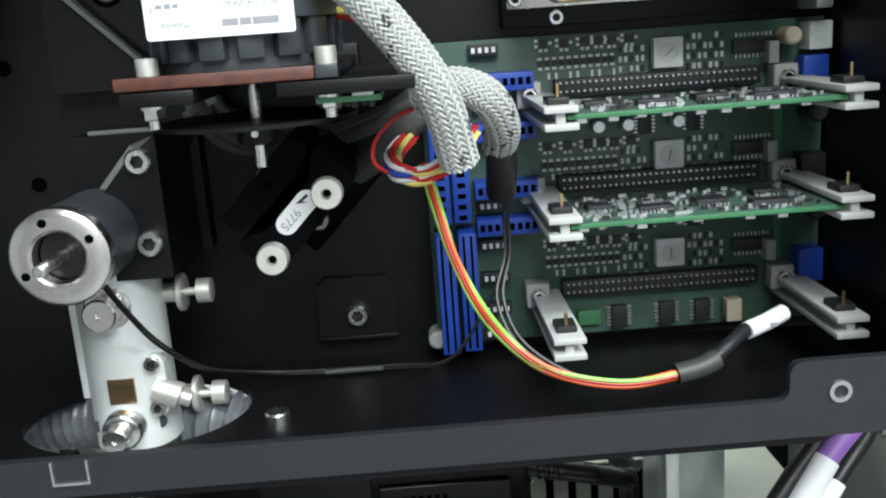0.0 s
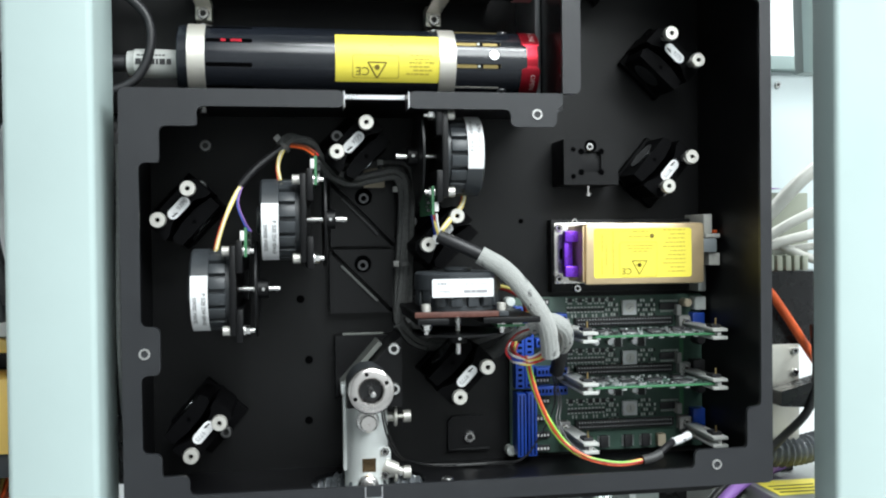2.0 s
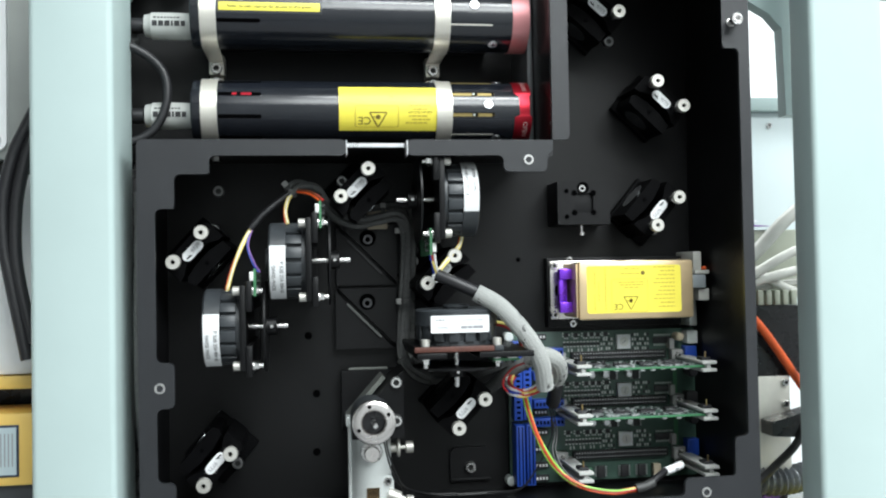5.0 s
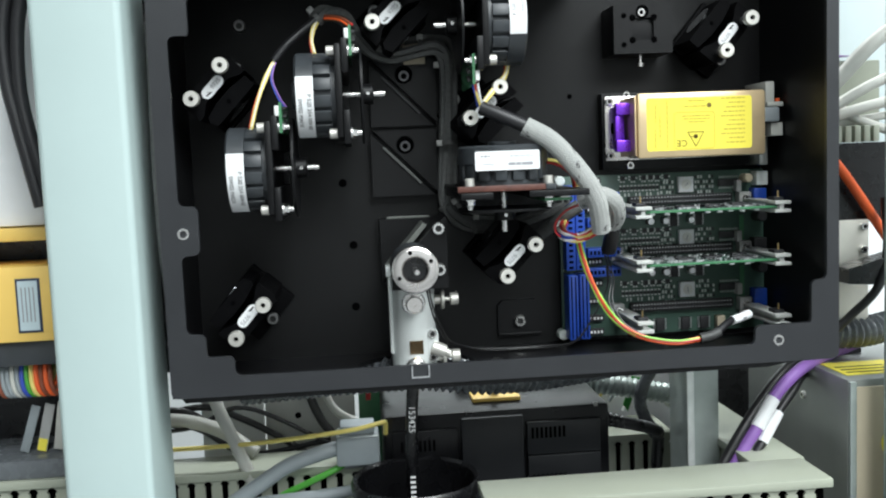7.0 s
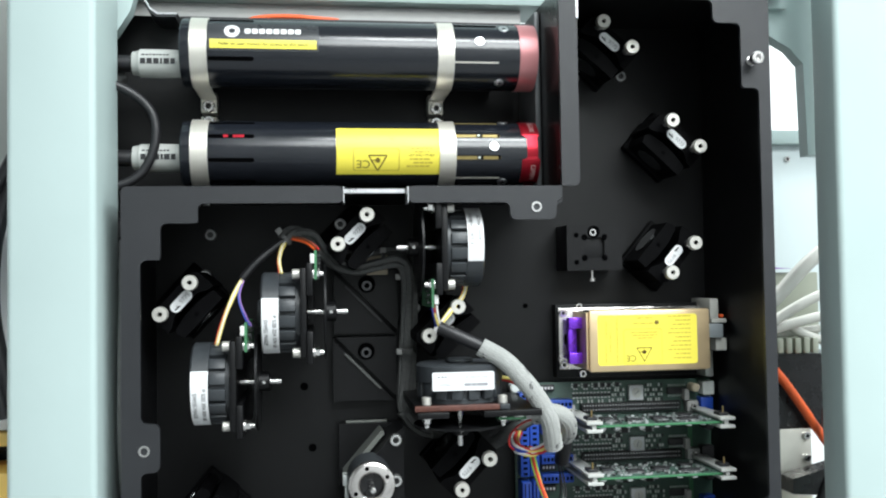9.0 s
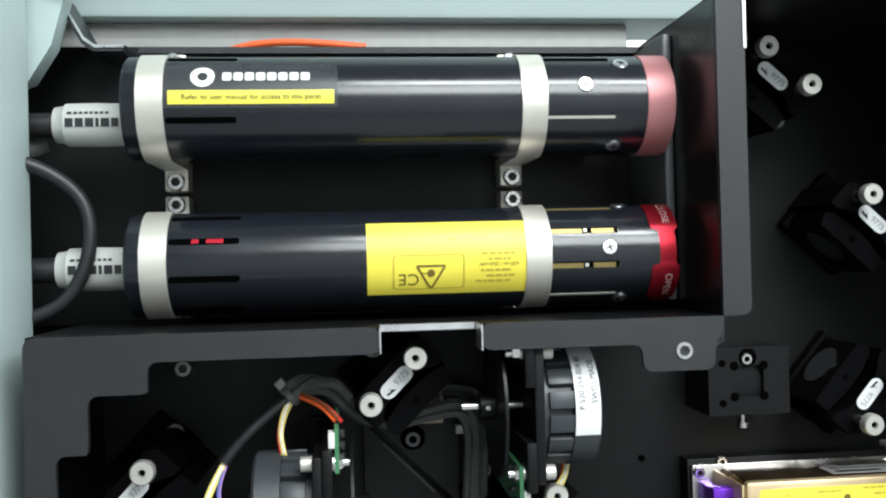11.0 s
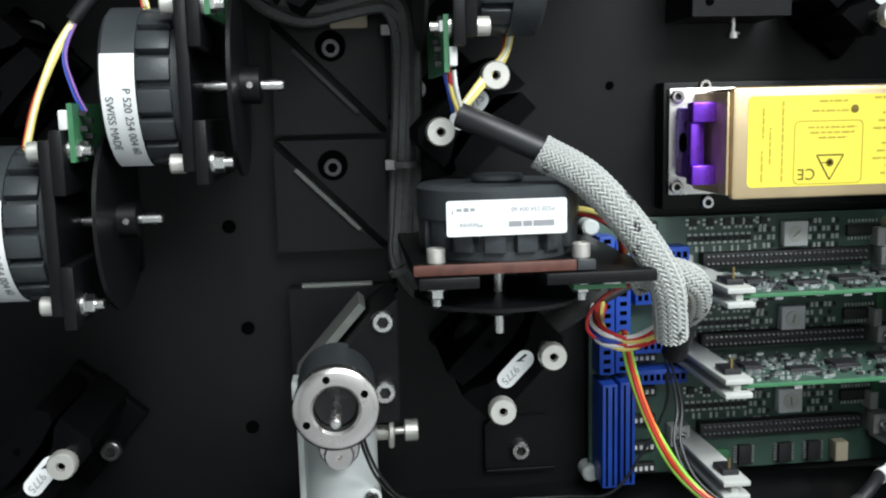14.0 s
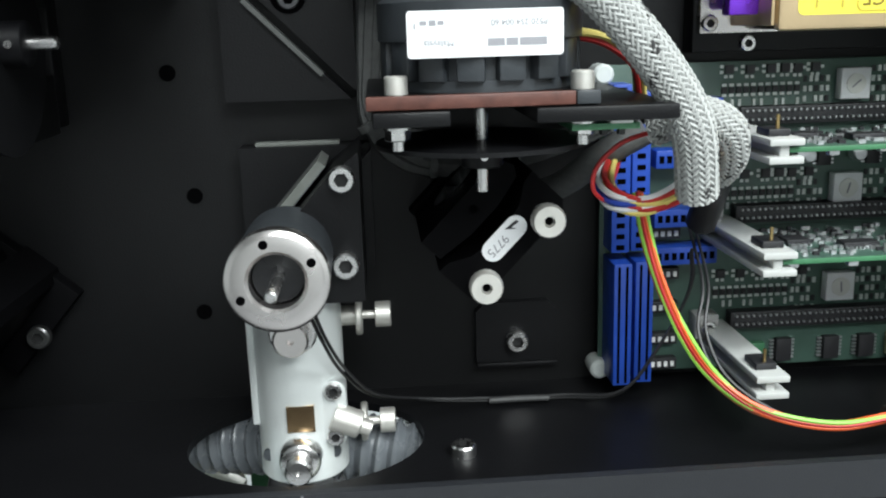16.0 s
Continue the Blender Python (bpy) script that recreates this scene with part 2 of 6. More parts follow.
def sweep(bm, pts, r, n=8, per=8, ribs=0.0, pitch=0.006):
    path = smooth_path(pts, per)
    if ribs:
        fine = [path[0]]
        for a, b in zip(path, path[1:]):
            k = max(1, int((b - a).length / (pitch / 6)))
            fine += [a.lerp(b, (j + 1) / k) for j in range(k)]
        path = fine
    rings, run = [], 0.0
    for i, (p, s, t) in enumerate(frames(path)):
        run += (p - path[i - 1]).length if i else 0
        rr = r + (ribs * math.sin(2 * math.pi * run / pitch) if ribs else 0)
        rings.append([bm.verts.new(p + rr * (math.cos(2 * math.pi * k / n) * s + math.sin(2 * math.pi * k / n) * t)) for k in range(n)])
    for p, q in zip(rings, rings[1:]):
        for i in range(n):
            bm.faces.new((p[i], p[(i + 1) % n], q[(i + 1) % n], q[i]))
    bm.faces.new(rings[0][::-1])
    bm.faces.new(rings[-1])


def as_mesh(name, bm, material):
    bmesh.ops.recalc_face_normals(bm, faces=bm.faces)
    me = bpy.data.meshes.new(name)
    bm.to_mesh(me)
    bm.free()
    for m in material if isinstance(material, (list, tuple)) else (material,):
        me.materials.append(m)
    me.shade_smooth()
    me.set_sharp_from_angle(angle=radians(38))
    return me


def part(name, bm, material, parent, label=""):
    me = bm if isinstance(bm, bpy.types.Mesh) else as_mesh(name, bm, material)
    ob = new(name, me)
    ob.parent = parent
    return tagged(ob, label)


def made(fn, *a, **k):
    """A fresh bmesh filled by one builder."""
    bm = bmesh.new()
    fn(bm, *a, **k)
    return bm


def thing(name, m, label, category, group="", kind=""):
    ob = new(name)
    ob.empty_display_size = 0.01
    ob.matrix_world = m
    return tagged(ob, label, category, group, kind)


P = 0.316  # depth of the mounting plate's face


def on_plate(u, v, deg=0):
    """A frame on the upright plate: x along it, y up along it, z out of it."""
    c, s = math.cos(radians(deg)), math.sin(radians(deg))
    return Matrix(((c, -s, 0, u), (0, 0, -1, P), (s, c, 0, v), (0, 0, 0, 1)))


def flat_text(body, size):
    cu = bpy.data.curves.new("text", "FONT")
    cu.body, cu.size, cu.align_x, cu.align_y = body, size, "CENTER", "CENTER"
    ob = new("text", cu)
    me = bpy.data.meshes.new_from_object(ob.evaluated_get(bpy.context.evaluated_depsgraph_get()))
    bpy.data.objects.remove(ob)
    return me


def lettering(body, size, material, parent, m):
    me = flat_text(body, size)
    me.materials.clear()
    me.materials.append(material)
    ob = part("lettering", me, material, parent)
    ob.matrix_local = m
    return ob


def bars(parent, rows, z, material, name="printed_lines"):
    """Plain bars of print: x0, x1, y, height."""
    bm = bmesh.new()
    for x0, x1, y, h in rows:
        boxr(bm, x0, x1, y - h / 2, y + h / 2, z, z + 0.00012)
    return part(name, bm, material, parent)


def pieces(name, mesh, places, parent):
    """One object for each place, all on one mesh."""
    for p in places:
        part(name, mesh, None, parent).matrix_local = Matrix.Translation(p)


# dull dark steel, the shade inside the socket put into its colour
RECESS = mat("shaded screw recess", (0.05, 0.05, 0.05), 0.5, 0.6, 0.2, 400)


def screw_mesh(r, h, socket=0.5):
    """A socket-head screw on z = 0, its recess open upwards."""
    bm, n = bmesh.new(), 24
    prof = [(0, r), (h - 0.15 * r, r), (h, 0.86 * r), (h, socket * r * 1.08)]
    rings = [[bm.verts.new((q * math.cos(2 * math.pi * i / n), q * math.sin(2 * math.pi * i / n), a)) for i in range(n)] for a, q in prof]
    hexes = []
    for a in (h, h * 0.35):
        ring = []
        for i in range(n):
            t = 2 * math.pi * i / n
            k = socket * r / math.cos((t % (math.pi / 3)) - math.pi / 6)
            ring.append(bm.verts.new((k * 0.95 * math.cos(t), k * 0.95 * math.sin(t), a)))
        hexes.append(ring)
    seq = rings + hexes
    for p, q in zip(seq, seq[1:]):
        for i in range(n):
            bm.faces.new((p[i], p[(i + 1) % n], q[(i + 1) % n], q[i]))
    bm.faces.new(seq[-1])
    bm.faces.new(rings[0][::-1])
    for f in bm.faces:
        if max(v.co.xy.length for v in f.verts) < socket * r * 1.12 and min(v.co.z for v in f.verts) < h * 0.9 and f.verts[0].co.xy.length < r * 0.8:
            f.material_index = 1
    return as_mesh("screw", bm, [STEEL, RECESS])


SCREW, SMALLSCREW, DARKSCREW, DIMSCREW = screw_mesh(0.0042, 0.0038), screw_mesh(0.0028, 0.0026), screw_mesh(0.0042, 0.0035), screw_mesh(0.0040, 0.0030)
# darker steel for counterbored screws, the shade around them put into the colour
DIMSCREW.materials[0] = mat("shade-dimmed steel screw", (0.10, 0.10, 0.105), 0.4, 1.0, 0.2, 300)
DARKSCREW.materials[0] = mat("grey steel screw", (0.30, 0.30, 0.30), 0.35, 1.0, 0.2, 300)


def screw(parent, x, y, z, mesh=SCREW, rot=None, name="screw"):
    ob = part(name, mesh, STEEL, parent)
    ob.matrix_local = Matrix.Translation((x, y, z)) @ (rot if rot else Matrix.Identity(4))
    return ob


TO_X, TO_NX = Matrix.Rotation(radians(90), 4, "Y"), Matrix.Rotation(radians(-90), 4, "Y")
TO_Y, TO_NY = Matrix.Rotation(radians(-90), 4, "X"), Matrix.Rotation(radians(90), 4, "X")


# ---- the room that closes the place ----
def room():
    def slab(name, x0, x1, y0, y1, z0, z1, m, label):
        bm = bmesh.new()
        boxr(bm, x0, x1, y0, y1, z0, z1)
        tagged(new(name, as_mesh(name, bm, m)), label, "room", kind="structure")
    slab("floor", -2.2, 2.2, -3.0, 1.4, -0.1, 0, FLOORM, "grey vinyl laboratory floor")
    slab("ceiling", -2.2, 2.2, -3.0, 1.4, 2.6, 2.7, WALLPAINT, "plain grey laboratory ceiling")
    slab("wall_south", -2.2, 2.2, -3.1, -3.0, 0, 2.6, WALLPAINT, "plain grey painted wall")
    slab("wall_north", -2.2, 2.2, 1.4, 1.5, 0, 2.6, WHITEWALL, "plain white painted wall behind the cabinet")
    slab("wall_west", -2.3, -2.2, -3.0, 1.4, 0, 2.6, WALLPAINT, "plain grey painted wall")
    slab("wall_east", 2.2, 2.3, -3.0, 1.4, 0, 2.6, WALLPAINT, "plain grey painted wall")


room()


# ---- instrument cabinet frame ----
def cabinet_post(x0, x1, y0, y1, z0, z1, label):
    t = thing("cabinet_post", Matrix.Translation((x0, y0, z0)), label, "frame post", "upright posts of the cabinet")
    bm = bmesh.new()
    prism(bm, [(x + (x1 - x0) / 2, y + (y1 - y0) / 2) for x, y in rrect(x1 - x0, y1 - y0, 0.004)], 0, z1 - z0)
    part("post_body", bm, POST, t)
    return t


cabinet_post(-0.307, -0.257, 0.198, 0.262, 0.0, 1.9, "pale green painted steel cabinet post")
cabinet_post(0.207, 0.262, 0.198, 0.228, 0.0, 1.9, "pale green painted steel cabinet post")


def gusset(x, mirror):
    g = thing("gusset_bracket", Matrix.Translation((x, 0.275, 1.43)), "pale painted corner gusset with steel bolts", "bracket", "corner gussets")
    bm = bmesh.new()
    if mirror:
        pts = [(-0.054, 0.006), (-0.016, 0.020), (-0.006, 0.036), (0.0, 0.058), (0.0, 0.20), (-0.054, 0.20)]
    else:
        pts = [(-0.02, 0.058), (0.012, 0.028), (0.028, 0.019), (0.038, 0.008), (0.040, -0.06), (0.075, -0.06), (0.075, 0.20), (-0.02, 0.20)]
    prism(bm, pts, -0.012, 0.0)
    for v in bm.verts:
        v.co = Vector((v.co.x, -v.co.z, v.co.y))
    part("gusset_plate", bm, POST, g)
    if mirror:
        part("bolt", made(cyl, (0.002, -0.006, 0.066), "x", 0.0045, -0.002, 0.010, 18, 0.0006), STEEL, g)
        return
    bm = bmesh.new()
    prism(bm, [(p[0] + 0.013, p[1] + 0.067) for p in rrect(0.024, 0.040, 0.003)], 0.0005, 0.0055)
    for v in bm.verts:
        v.co = Vector((v.co.x, -v.co.z, v.co.y))
    part("bolt_plate", bm, POST, g)
    for z in (0.058, 0.077):
        bm = bmesh.new()
        cyl(bm, (0.008, -0.012, z), "x", 0.0060, 0.006, 0.008, 20, 0.0004)
        cyl(bm, (0.008, -0.012, z), "x", 0.0050, 0.002, 0.006, 20, 0.0003)
        lathe(bm, (0.006, -0.012, z), "x", [(0.004, 0.0040), (-0.008, 0.0040), (-0.0088, 0.0034), (-0.0088, 0.0020), (-0.006, 0.0018)], 18)
        part("bolt", bm, STEEL, g)


def cross_beam():
    t = thing("cabinet_beam", Matrix.Translation((-0.4, 0.33, 1.4925)), "pale green painted steel beam across the cabinet", "frame beam")
    part("beam_body", made(boxr, 0, 0.9, 0, 0.05, 0, 0.31, 0.003), POST, t)
    part("recess_strip", made(boxr, 0.12, 0.43, 0.010, 0.014, -0.030, -0.0005, 0.0005), GREYPL, t, "grey recessed strip under the beam")
    gusset(0.19, False)
    gusset(-0.246, True)
    h = thing("hanger_bracket", on_plate(0, 0), "bent dark sheet bracket with a worn bright edge", "bracket")
    line = [(-0.264, 1.505), (-0.254, 1.496), (-0.241, 1.472), (-0.236, 1.4685), (-0.223, 1.4685)]
    low = [(x - 0.0012, y - 0.0028) for x, y in line]
    part("bracket_sheet", made(prism, line + low[::-1], -0.004, 0.030), RIM, h)
    low = [(x - 0.0004, y - 0.0013) for x, y in line[1:]]
    part("worn_edge", made(prism, line[1:] + low[::-1], 0.0301, 0.0308), BARE, h, "bare metal showing at a worn edge")


cross_beam()


# ---- the open optics enclosure ----
ENC = thing("optics_enclosure", on_plate(0, 0), "open black sheet-metal optics enclosure with dark grey flanged rim", "enclosure")
HU, HW, HR, HS = -0.096, 0.042, 0.040, 0.033  # oval cable hole in the bottom wall


def plate_with_hole(bm, x0, x1, z0, z1, y0, y1, n=48):
    """A wall lying in x and z with an oval hole, y0 to y1 thick."""
    def ring(y):
        inner, outer = [], []
        for i in range(n):
            a = 2 * math.pi * i / n
            c, s = math.cos(a), math.sin(a)
            inner.append(bm.verts.new((HU + HR * c, y, HW + HS * s)))
            k = min((x1 - HU) / c if c > 1e-6 else 9, (x0 - HU) / c if c < -1e-6 else 9, (z1 - HW) / s if s > 1e-6 else 9, (z0 - HW) / s if s < -1e-6 else 9)
            outer.append(bm.verts.new((HU + k * c, y, HW + k * s)))
        return inner, outer
    (i0, o0), (i1, o1) = ring(y0), ring(y1)
    for i in range(n):
        j = (i + 1) % n
        bm.faces.new((i0[i], i0[j], o0[j], o0[i]))
        bm.faces.new((i1[i], o1[i], o1[j], i1[j]))
        bm.faces.new((i0[i], i1[i], i1[j], i0[j]))
        bm.faces.new((o0[i], o0[j], o1[j], o1[i]))


def outline_sheet(rects, z0, z1, r=0.0038):
    """One flat sheet made of the union of rectangles, with rounded corners."""
    xs = sorted({x for q in rects for x in q[:2]})
    ys = sorted({y for q in rects for y in q[2:]})
    bm, vs = bmesh.new(), {}
    def at(i, j):
        if (i, j) not in vs:
            vs[i, j] = bm.verts.new((xs[i], ys[j], z0))
        return vs[i, j]
    for i in range(len(xs) - 1):
        for j in range(len(ys) - 1):
            cx, cy = (xs[i] + xs[i + 1]) / 2, (ys[j] + ys[j + 1]) / 2
            if any(a < cx < b and c < cy < d for a, b, c, d in rects):
                bm.faces.new((at(i, j), at(i + 1, j), at(i + 1, j + 1), at(i, j + 1)))
    bmesh.ops.dissolve_limit(bm, angle_limit=0.01, verts=bm.verts[:], edges=bm.edges[:])
    top = bmesh.ops.extrude_face_region(bm, geom=bm.faces[:])["geom"]
    for v in top:
        if isinstance(v, bmesh.types.BMVert):
            v.co.z = z1
    bm.normal_update()
    up = [e for e in bm.edges if abs(e.verts[0].co.z - e.verts[1].co.z) > 1e-5 and len(e.link_faces) == 2 and e.calc_face_angle() > 0.5]
    bmesh.ops.bevel(bm, geom=up, offset=r, segments=3, affect="EDGES", profile=0.5)
    bmesh.ops.recalc_face_normals(bm, faces=bm.faces[:])
    return bm


def enclosure():
    bm = bmesh.new()
    boxr(bm, -0.30, 0.17, 1.34, 1.4745, -0.004, 0)
    boxr(bm, -0.246, 0.17, 1.082, 1.34, -0.004, 0)
    part("back_plate", bm, PLATE, ENC, "matt black drilled mounting plate")
    part("bottom_wall", made(plate_with_hole, -0.246, 0.169, 0.0, 0.101, 1.0815, 1.0845), ANOD, ENC)
    for x0, x1, y0, y1 in ((-0.246, -0.243, 1.0845, 1.338), (0.1655, 0.1685, 1.0845, 1.472), (0.026, 0.029, 1.3415, 1.472),
                           (0.029, 0.1655, 1.472, 1.475)):
        part("side_wall", made(boxr, x0, x1, y0, y1, 0, 0.101), GLOSSWALL if x0 == 0.026 else ANOD, ENC)
    bm = bmesh.new()
    prism(bm, [(-0.246, 0), (0.026, 0), (0.026, 0.101), (-0.073, 0.101), (-0.073, 0.088), (-0.113, 0.088), (-0.113, 0.101), (-0.246, 0.101)], -1.3415, -1.338)
    for v in bm.verts:
        v.co = Vector((v.co.x, -v.co.z, v.co.y))
    part("dividing_wall", bm, ANOD, ENC)
    part("top_lip", made(boxr, -0.222, 0.026, 1.470, 1.473, 0, 0.006), RIM, ENC)
    part("end_plate", made(boxr, 0.0215, 0.0257, 1.346, 1.468, 0.0005, 0.054, 0.0012), ENDPLATE, ENC, "grey steel plate against the bay's end wall")
    w0, w1 = 0.101, 0.104
    rim = outline_sheet((
            (-0.246, -0.235, 1.097, 1.331), (-0.246, 0.169, 1.085, 1.097), (-0.246, -0.113, 1.331, 1.3415), (-0.073, 0.022, 1.331, 1.3415),
            (-0.235, -0.223, 1.297, 1.331), (-0.223, -0.201, 1.319, 1.331), (-0.235, -0.224, 1.097, 1.123), (-0.224, -0.208, 1.097, 1.109),
            (-0.235, -0.224, 1.170, 1.199), (-0.008, 0.022, 1.320, 1.331), (0.114, 0.161, 1.097, 1.109), (0.151, 0.161, 1.109, 1.136),
            (0.161, 0.169, 1.097, 1.475), (0.149, 0.161, 1.406, 1.449), (0.130, 0.161, 1.449, 1.464), (0.107, 0.161, 1.464, 1.475),
            (0.026, 0.038, 1.3415, 1.475), (0.022, 0.026, 1.331, 1.3415)), w0, w1)
    part("rim", rim, RIM, ENC, "dark grey powder-coated rim with stepped tabs")
    for e in ((-0.1125, -0.0735, 1.3385, 1.3412, 0.088, 0.0886), (-0.1132, -0.1126, 1.331, 1.3412, 0.088, 0.1042), (-0.0732, -0.0726, 1.331, 1.3412, 0.088, 0.1042),
              (0.0372, 0.0385, 1.450, 1.472, 0.1005, 0.1046), (0.1062, 0.1070, 1.4642, 1.4748, 0.1005, 0.1046),
              (-0.1030, -0.0920, 1.0890, 1.0899, 0.1035, 0.1048), (-0.1030, -0.1023, 1.0900, 1.0965, 0.1035, 0.1048), (-0.0927, -0.0920, 1.0900, 1.0965, 0.1035, 0.1048)):
        part("worn_edge", made(boxr, *e), BARE, ENC, "bare metal showing at a filed edge")
    for x, y in ((-0.233, 1.183), (0.009, 1.328), (0.129, 1.099), (0.156, 1.424)):
        bm = bmesh.new()
        lathe(bm, (x, y, 0.1005), "z", [(0, 0.0034), (0.0042, 0.0034), (0.0042, 0.0021), (0.0015, 0.0019)], 20)
        ins = part("threaded_insert", bm, STEEL, ENC)
        # flat near-black disc in place of the unlit thread
        part("thread_hole", made(cyl, (x, y, 0.1012), "z", 0.00185, 0.0006, 0.0012, 16), HOLLOWSHADE, ins)
    bm = bmesh.new()
    lathe(bm, (0.156, 1.424, 0.1043), "z", [(0, 0.0028), (0.006, 0.0028), (0.006, 0.0042), (0.0095, 0.0042), (0.0100, 0.0036), (0.0100, 0.0019), (0.0080, 0.0017)], 20)
    part("cover_screw", bm, STEEL, ENC)
    for x, y in ((-0.140, 1.207), (-0.1345, 1.163), (-0.135, 1.119), (0.024, 1.262), (-0.02, 1.21)):
        # shallow near-black disc, the dark of the hole put into colour
        part("plate_hole", made(cyl, (x, y, 0), "z", 0.0029 if x < -0.1 else 0.0018, 0.0002, 0.0006, 18), HOLLOWSHADE, ENC)
    for x, y in ((-0.205, 1.317), (0.101, 1.435)):
        screw(ENC, x, y, 0, DARKSCREW)
    screw(ENC, -0.044, 1.0845, 0.06, SCREW, TO_Y)
    screw(ENC, -0.203, 1.338, 0.045, SCREW, TO_NY)
    bm = bmesh.new()
    prism(bm, [(-0.0335, 1.0945), (-0.0025, 1.0945), (-0.0025, 1.1145), (-0.006, 1.118), (-0.030, 1.118), (-0.0335, 1.1145)], 0, 0.004)
    ft = part("angle_foot", bm, ANOD, ENC)
    part("foot_lip", made(boxr, -0.0335, -0.0025, 1.0925, 1.0944, 0, 0.0055, 0.0005), ANOD, ft)
    screw(ENC, -0.018, 1.103, 0.004, SCREW)


enclosure()


# ---- mirror mounts ----
MOUNT = None


def mirror_mount(h):
    """Knobs along local x, mirror on the +y side; h is the height of the knob faces."""
    t = thing("mirror_mount", on_plate(0, 0), "black top-adjusted mirror mount with two knurled knobs", "mirror mount", "mirror mounts on the plate")
    top = h - 0.0145
    bm = bmesh.new()
    waist = [(0.021, 0.010), (0.017, 0.0095), (0.011, 0.0058), (0.004, 0.0042), (-0.004, 0.0042), (-0.011, 0.0058), (-0.017, 0.0095), (-0.021, 0.010)]
    prism(bm, [(-0.021, -0.003), (-0.018, -0.0062), (0.018, -0.0062), (0.021, -0.003)] + waist, 0.0, top)
    boxr(bm, -0.020, 0.020, -0.0155, 0.021, 0.0, 0.007, 0.0008)
    part("mount_body", bm, MOUNTBLK, t)
    bm = bmesh.new()
    prism(bm, [(-0.0185, 0.0115), (-0.006, 0.0095), (0.006, 0.0095), (0.0165, 0.0115), (0.0185, 0.0145), (0.0165, 0.0195), (-0.0185, 0.0195)], 0.009, top - 0.004)
    fp = part("front_plate", bm, MOUNTBLK, t)
    part("mirror", made(cyl, (0.001, 0.0195, top * 0.52), "y", 0.0105, -0.0018, 0.0006, 28), GLASS, t)
    part("set_screw", made(cyl, (0.0, 0.0145, top - 0.004), "z", 0.0014, 0.0, 0.0003, 12), HOLLOWSHADE, fp)
    lab = part("label", made(prism, [(x, y + 0.002) for x, y in pill(0.0172, 0.0070)], top + 0.0001, top + 0.0005), PAPER, t, "white pill-shaped label with printed number")
    lettering("9775", 0.0040, GREYINK, lab, Matrix.Translation((-0.0030, 0.002, top + 0.0007)) @ Matrix.Rotation(math.pi, 4, "Z"))
    bm = bmesh.new()
    prism(bm, [(0.0022, 0.0040), (0.0048, 0.0014), (0.0040, 0.0029), (0.0068, 0.0024), (0.0068, 0.0034)], top + 0.0006, top + 0.0008)
    part("printed_arrow", bm, INK, lab)
    for x in (-0.0135, 0.0135):
        bm = bmesh.new()
        n = 40
        prof = [(-0.0048, 0.9), (-0.0044, 1), (-0.0008, 1), (0, 0.93), (0, 0.34), (-0.0018, 0.28)]
        rings = []
        for a, k in prof:
            rings.append([bm.verts.new((x + (0.0049 * k + (0.0002 * (i % 2) if k == 1 else 0)) * math.cos(2 * math.pi * i / n), -0.001 + (0.0049 * k + (0.0002 * (i % 2) if k == 1 else 0)) * math.sin(2 * math.pi * i / n), h + a)) for i in range(n)])
        for p, q in zip(rings, rings[1:]):
            for i in range(n):
                bm.faces.new((p[i], p[(i + 1) % n], q[(i + 1) % n], q[i]))
        bm.faces.new(rings[0][::-1])
        bm.faces.new(rings[-1])
        k = part("knob", bm, KNOB, t, "knurled aluminium thumb knob")
        part("knob_socket", made(cyl, (x, -0.001, h - 0.0018), "z", 0.0013, 0.0, 0.0004, 6), HOLLOWSHADE, k)
        part("adjuster_shaft", made(cyl, (x, -0.001, 0), "z", 0.0027, top, h - 0.0046, 14), STEEL, t)
    return t


def mounts():
    tall, low = mirror_mount(0.0755), mirror_mount(0.058)
    # middle of the two knobs and the turn of the knob line
    for i, (u, v, a) in enumerate(((-0.2185, 1.2725, 227), (-0.2022, 1.1247, 49), (-0.106, 1.3155, 225), (-0.0285, 1.155, 46), (-0.047, 1.2545, 224))):
        m = on_plate(u, v, a)
        if i:
            copy_thing(tall, m)
        else:
            tall.matrix_world = m
    for i, (u, v, a) in enumerate(((0.1250, 1.296, 50), (0.129, 1.3825, 137), (0.0805, 1.452, 139))):
        m = on_plate(u, v, a)
        if i:
            copy_thing(low, m)
        else:
            low.matrix_world = m
    for u, v in ((-0.193, 1.115), (-0.113, 1.3235), (0.132, 1.2835), (-0.208, 1.288), (-0.029, 1.143), (-0.060, 1.262)):
        screw(ENC, u, v, 0.007, DARKSCREW)


mounts()


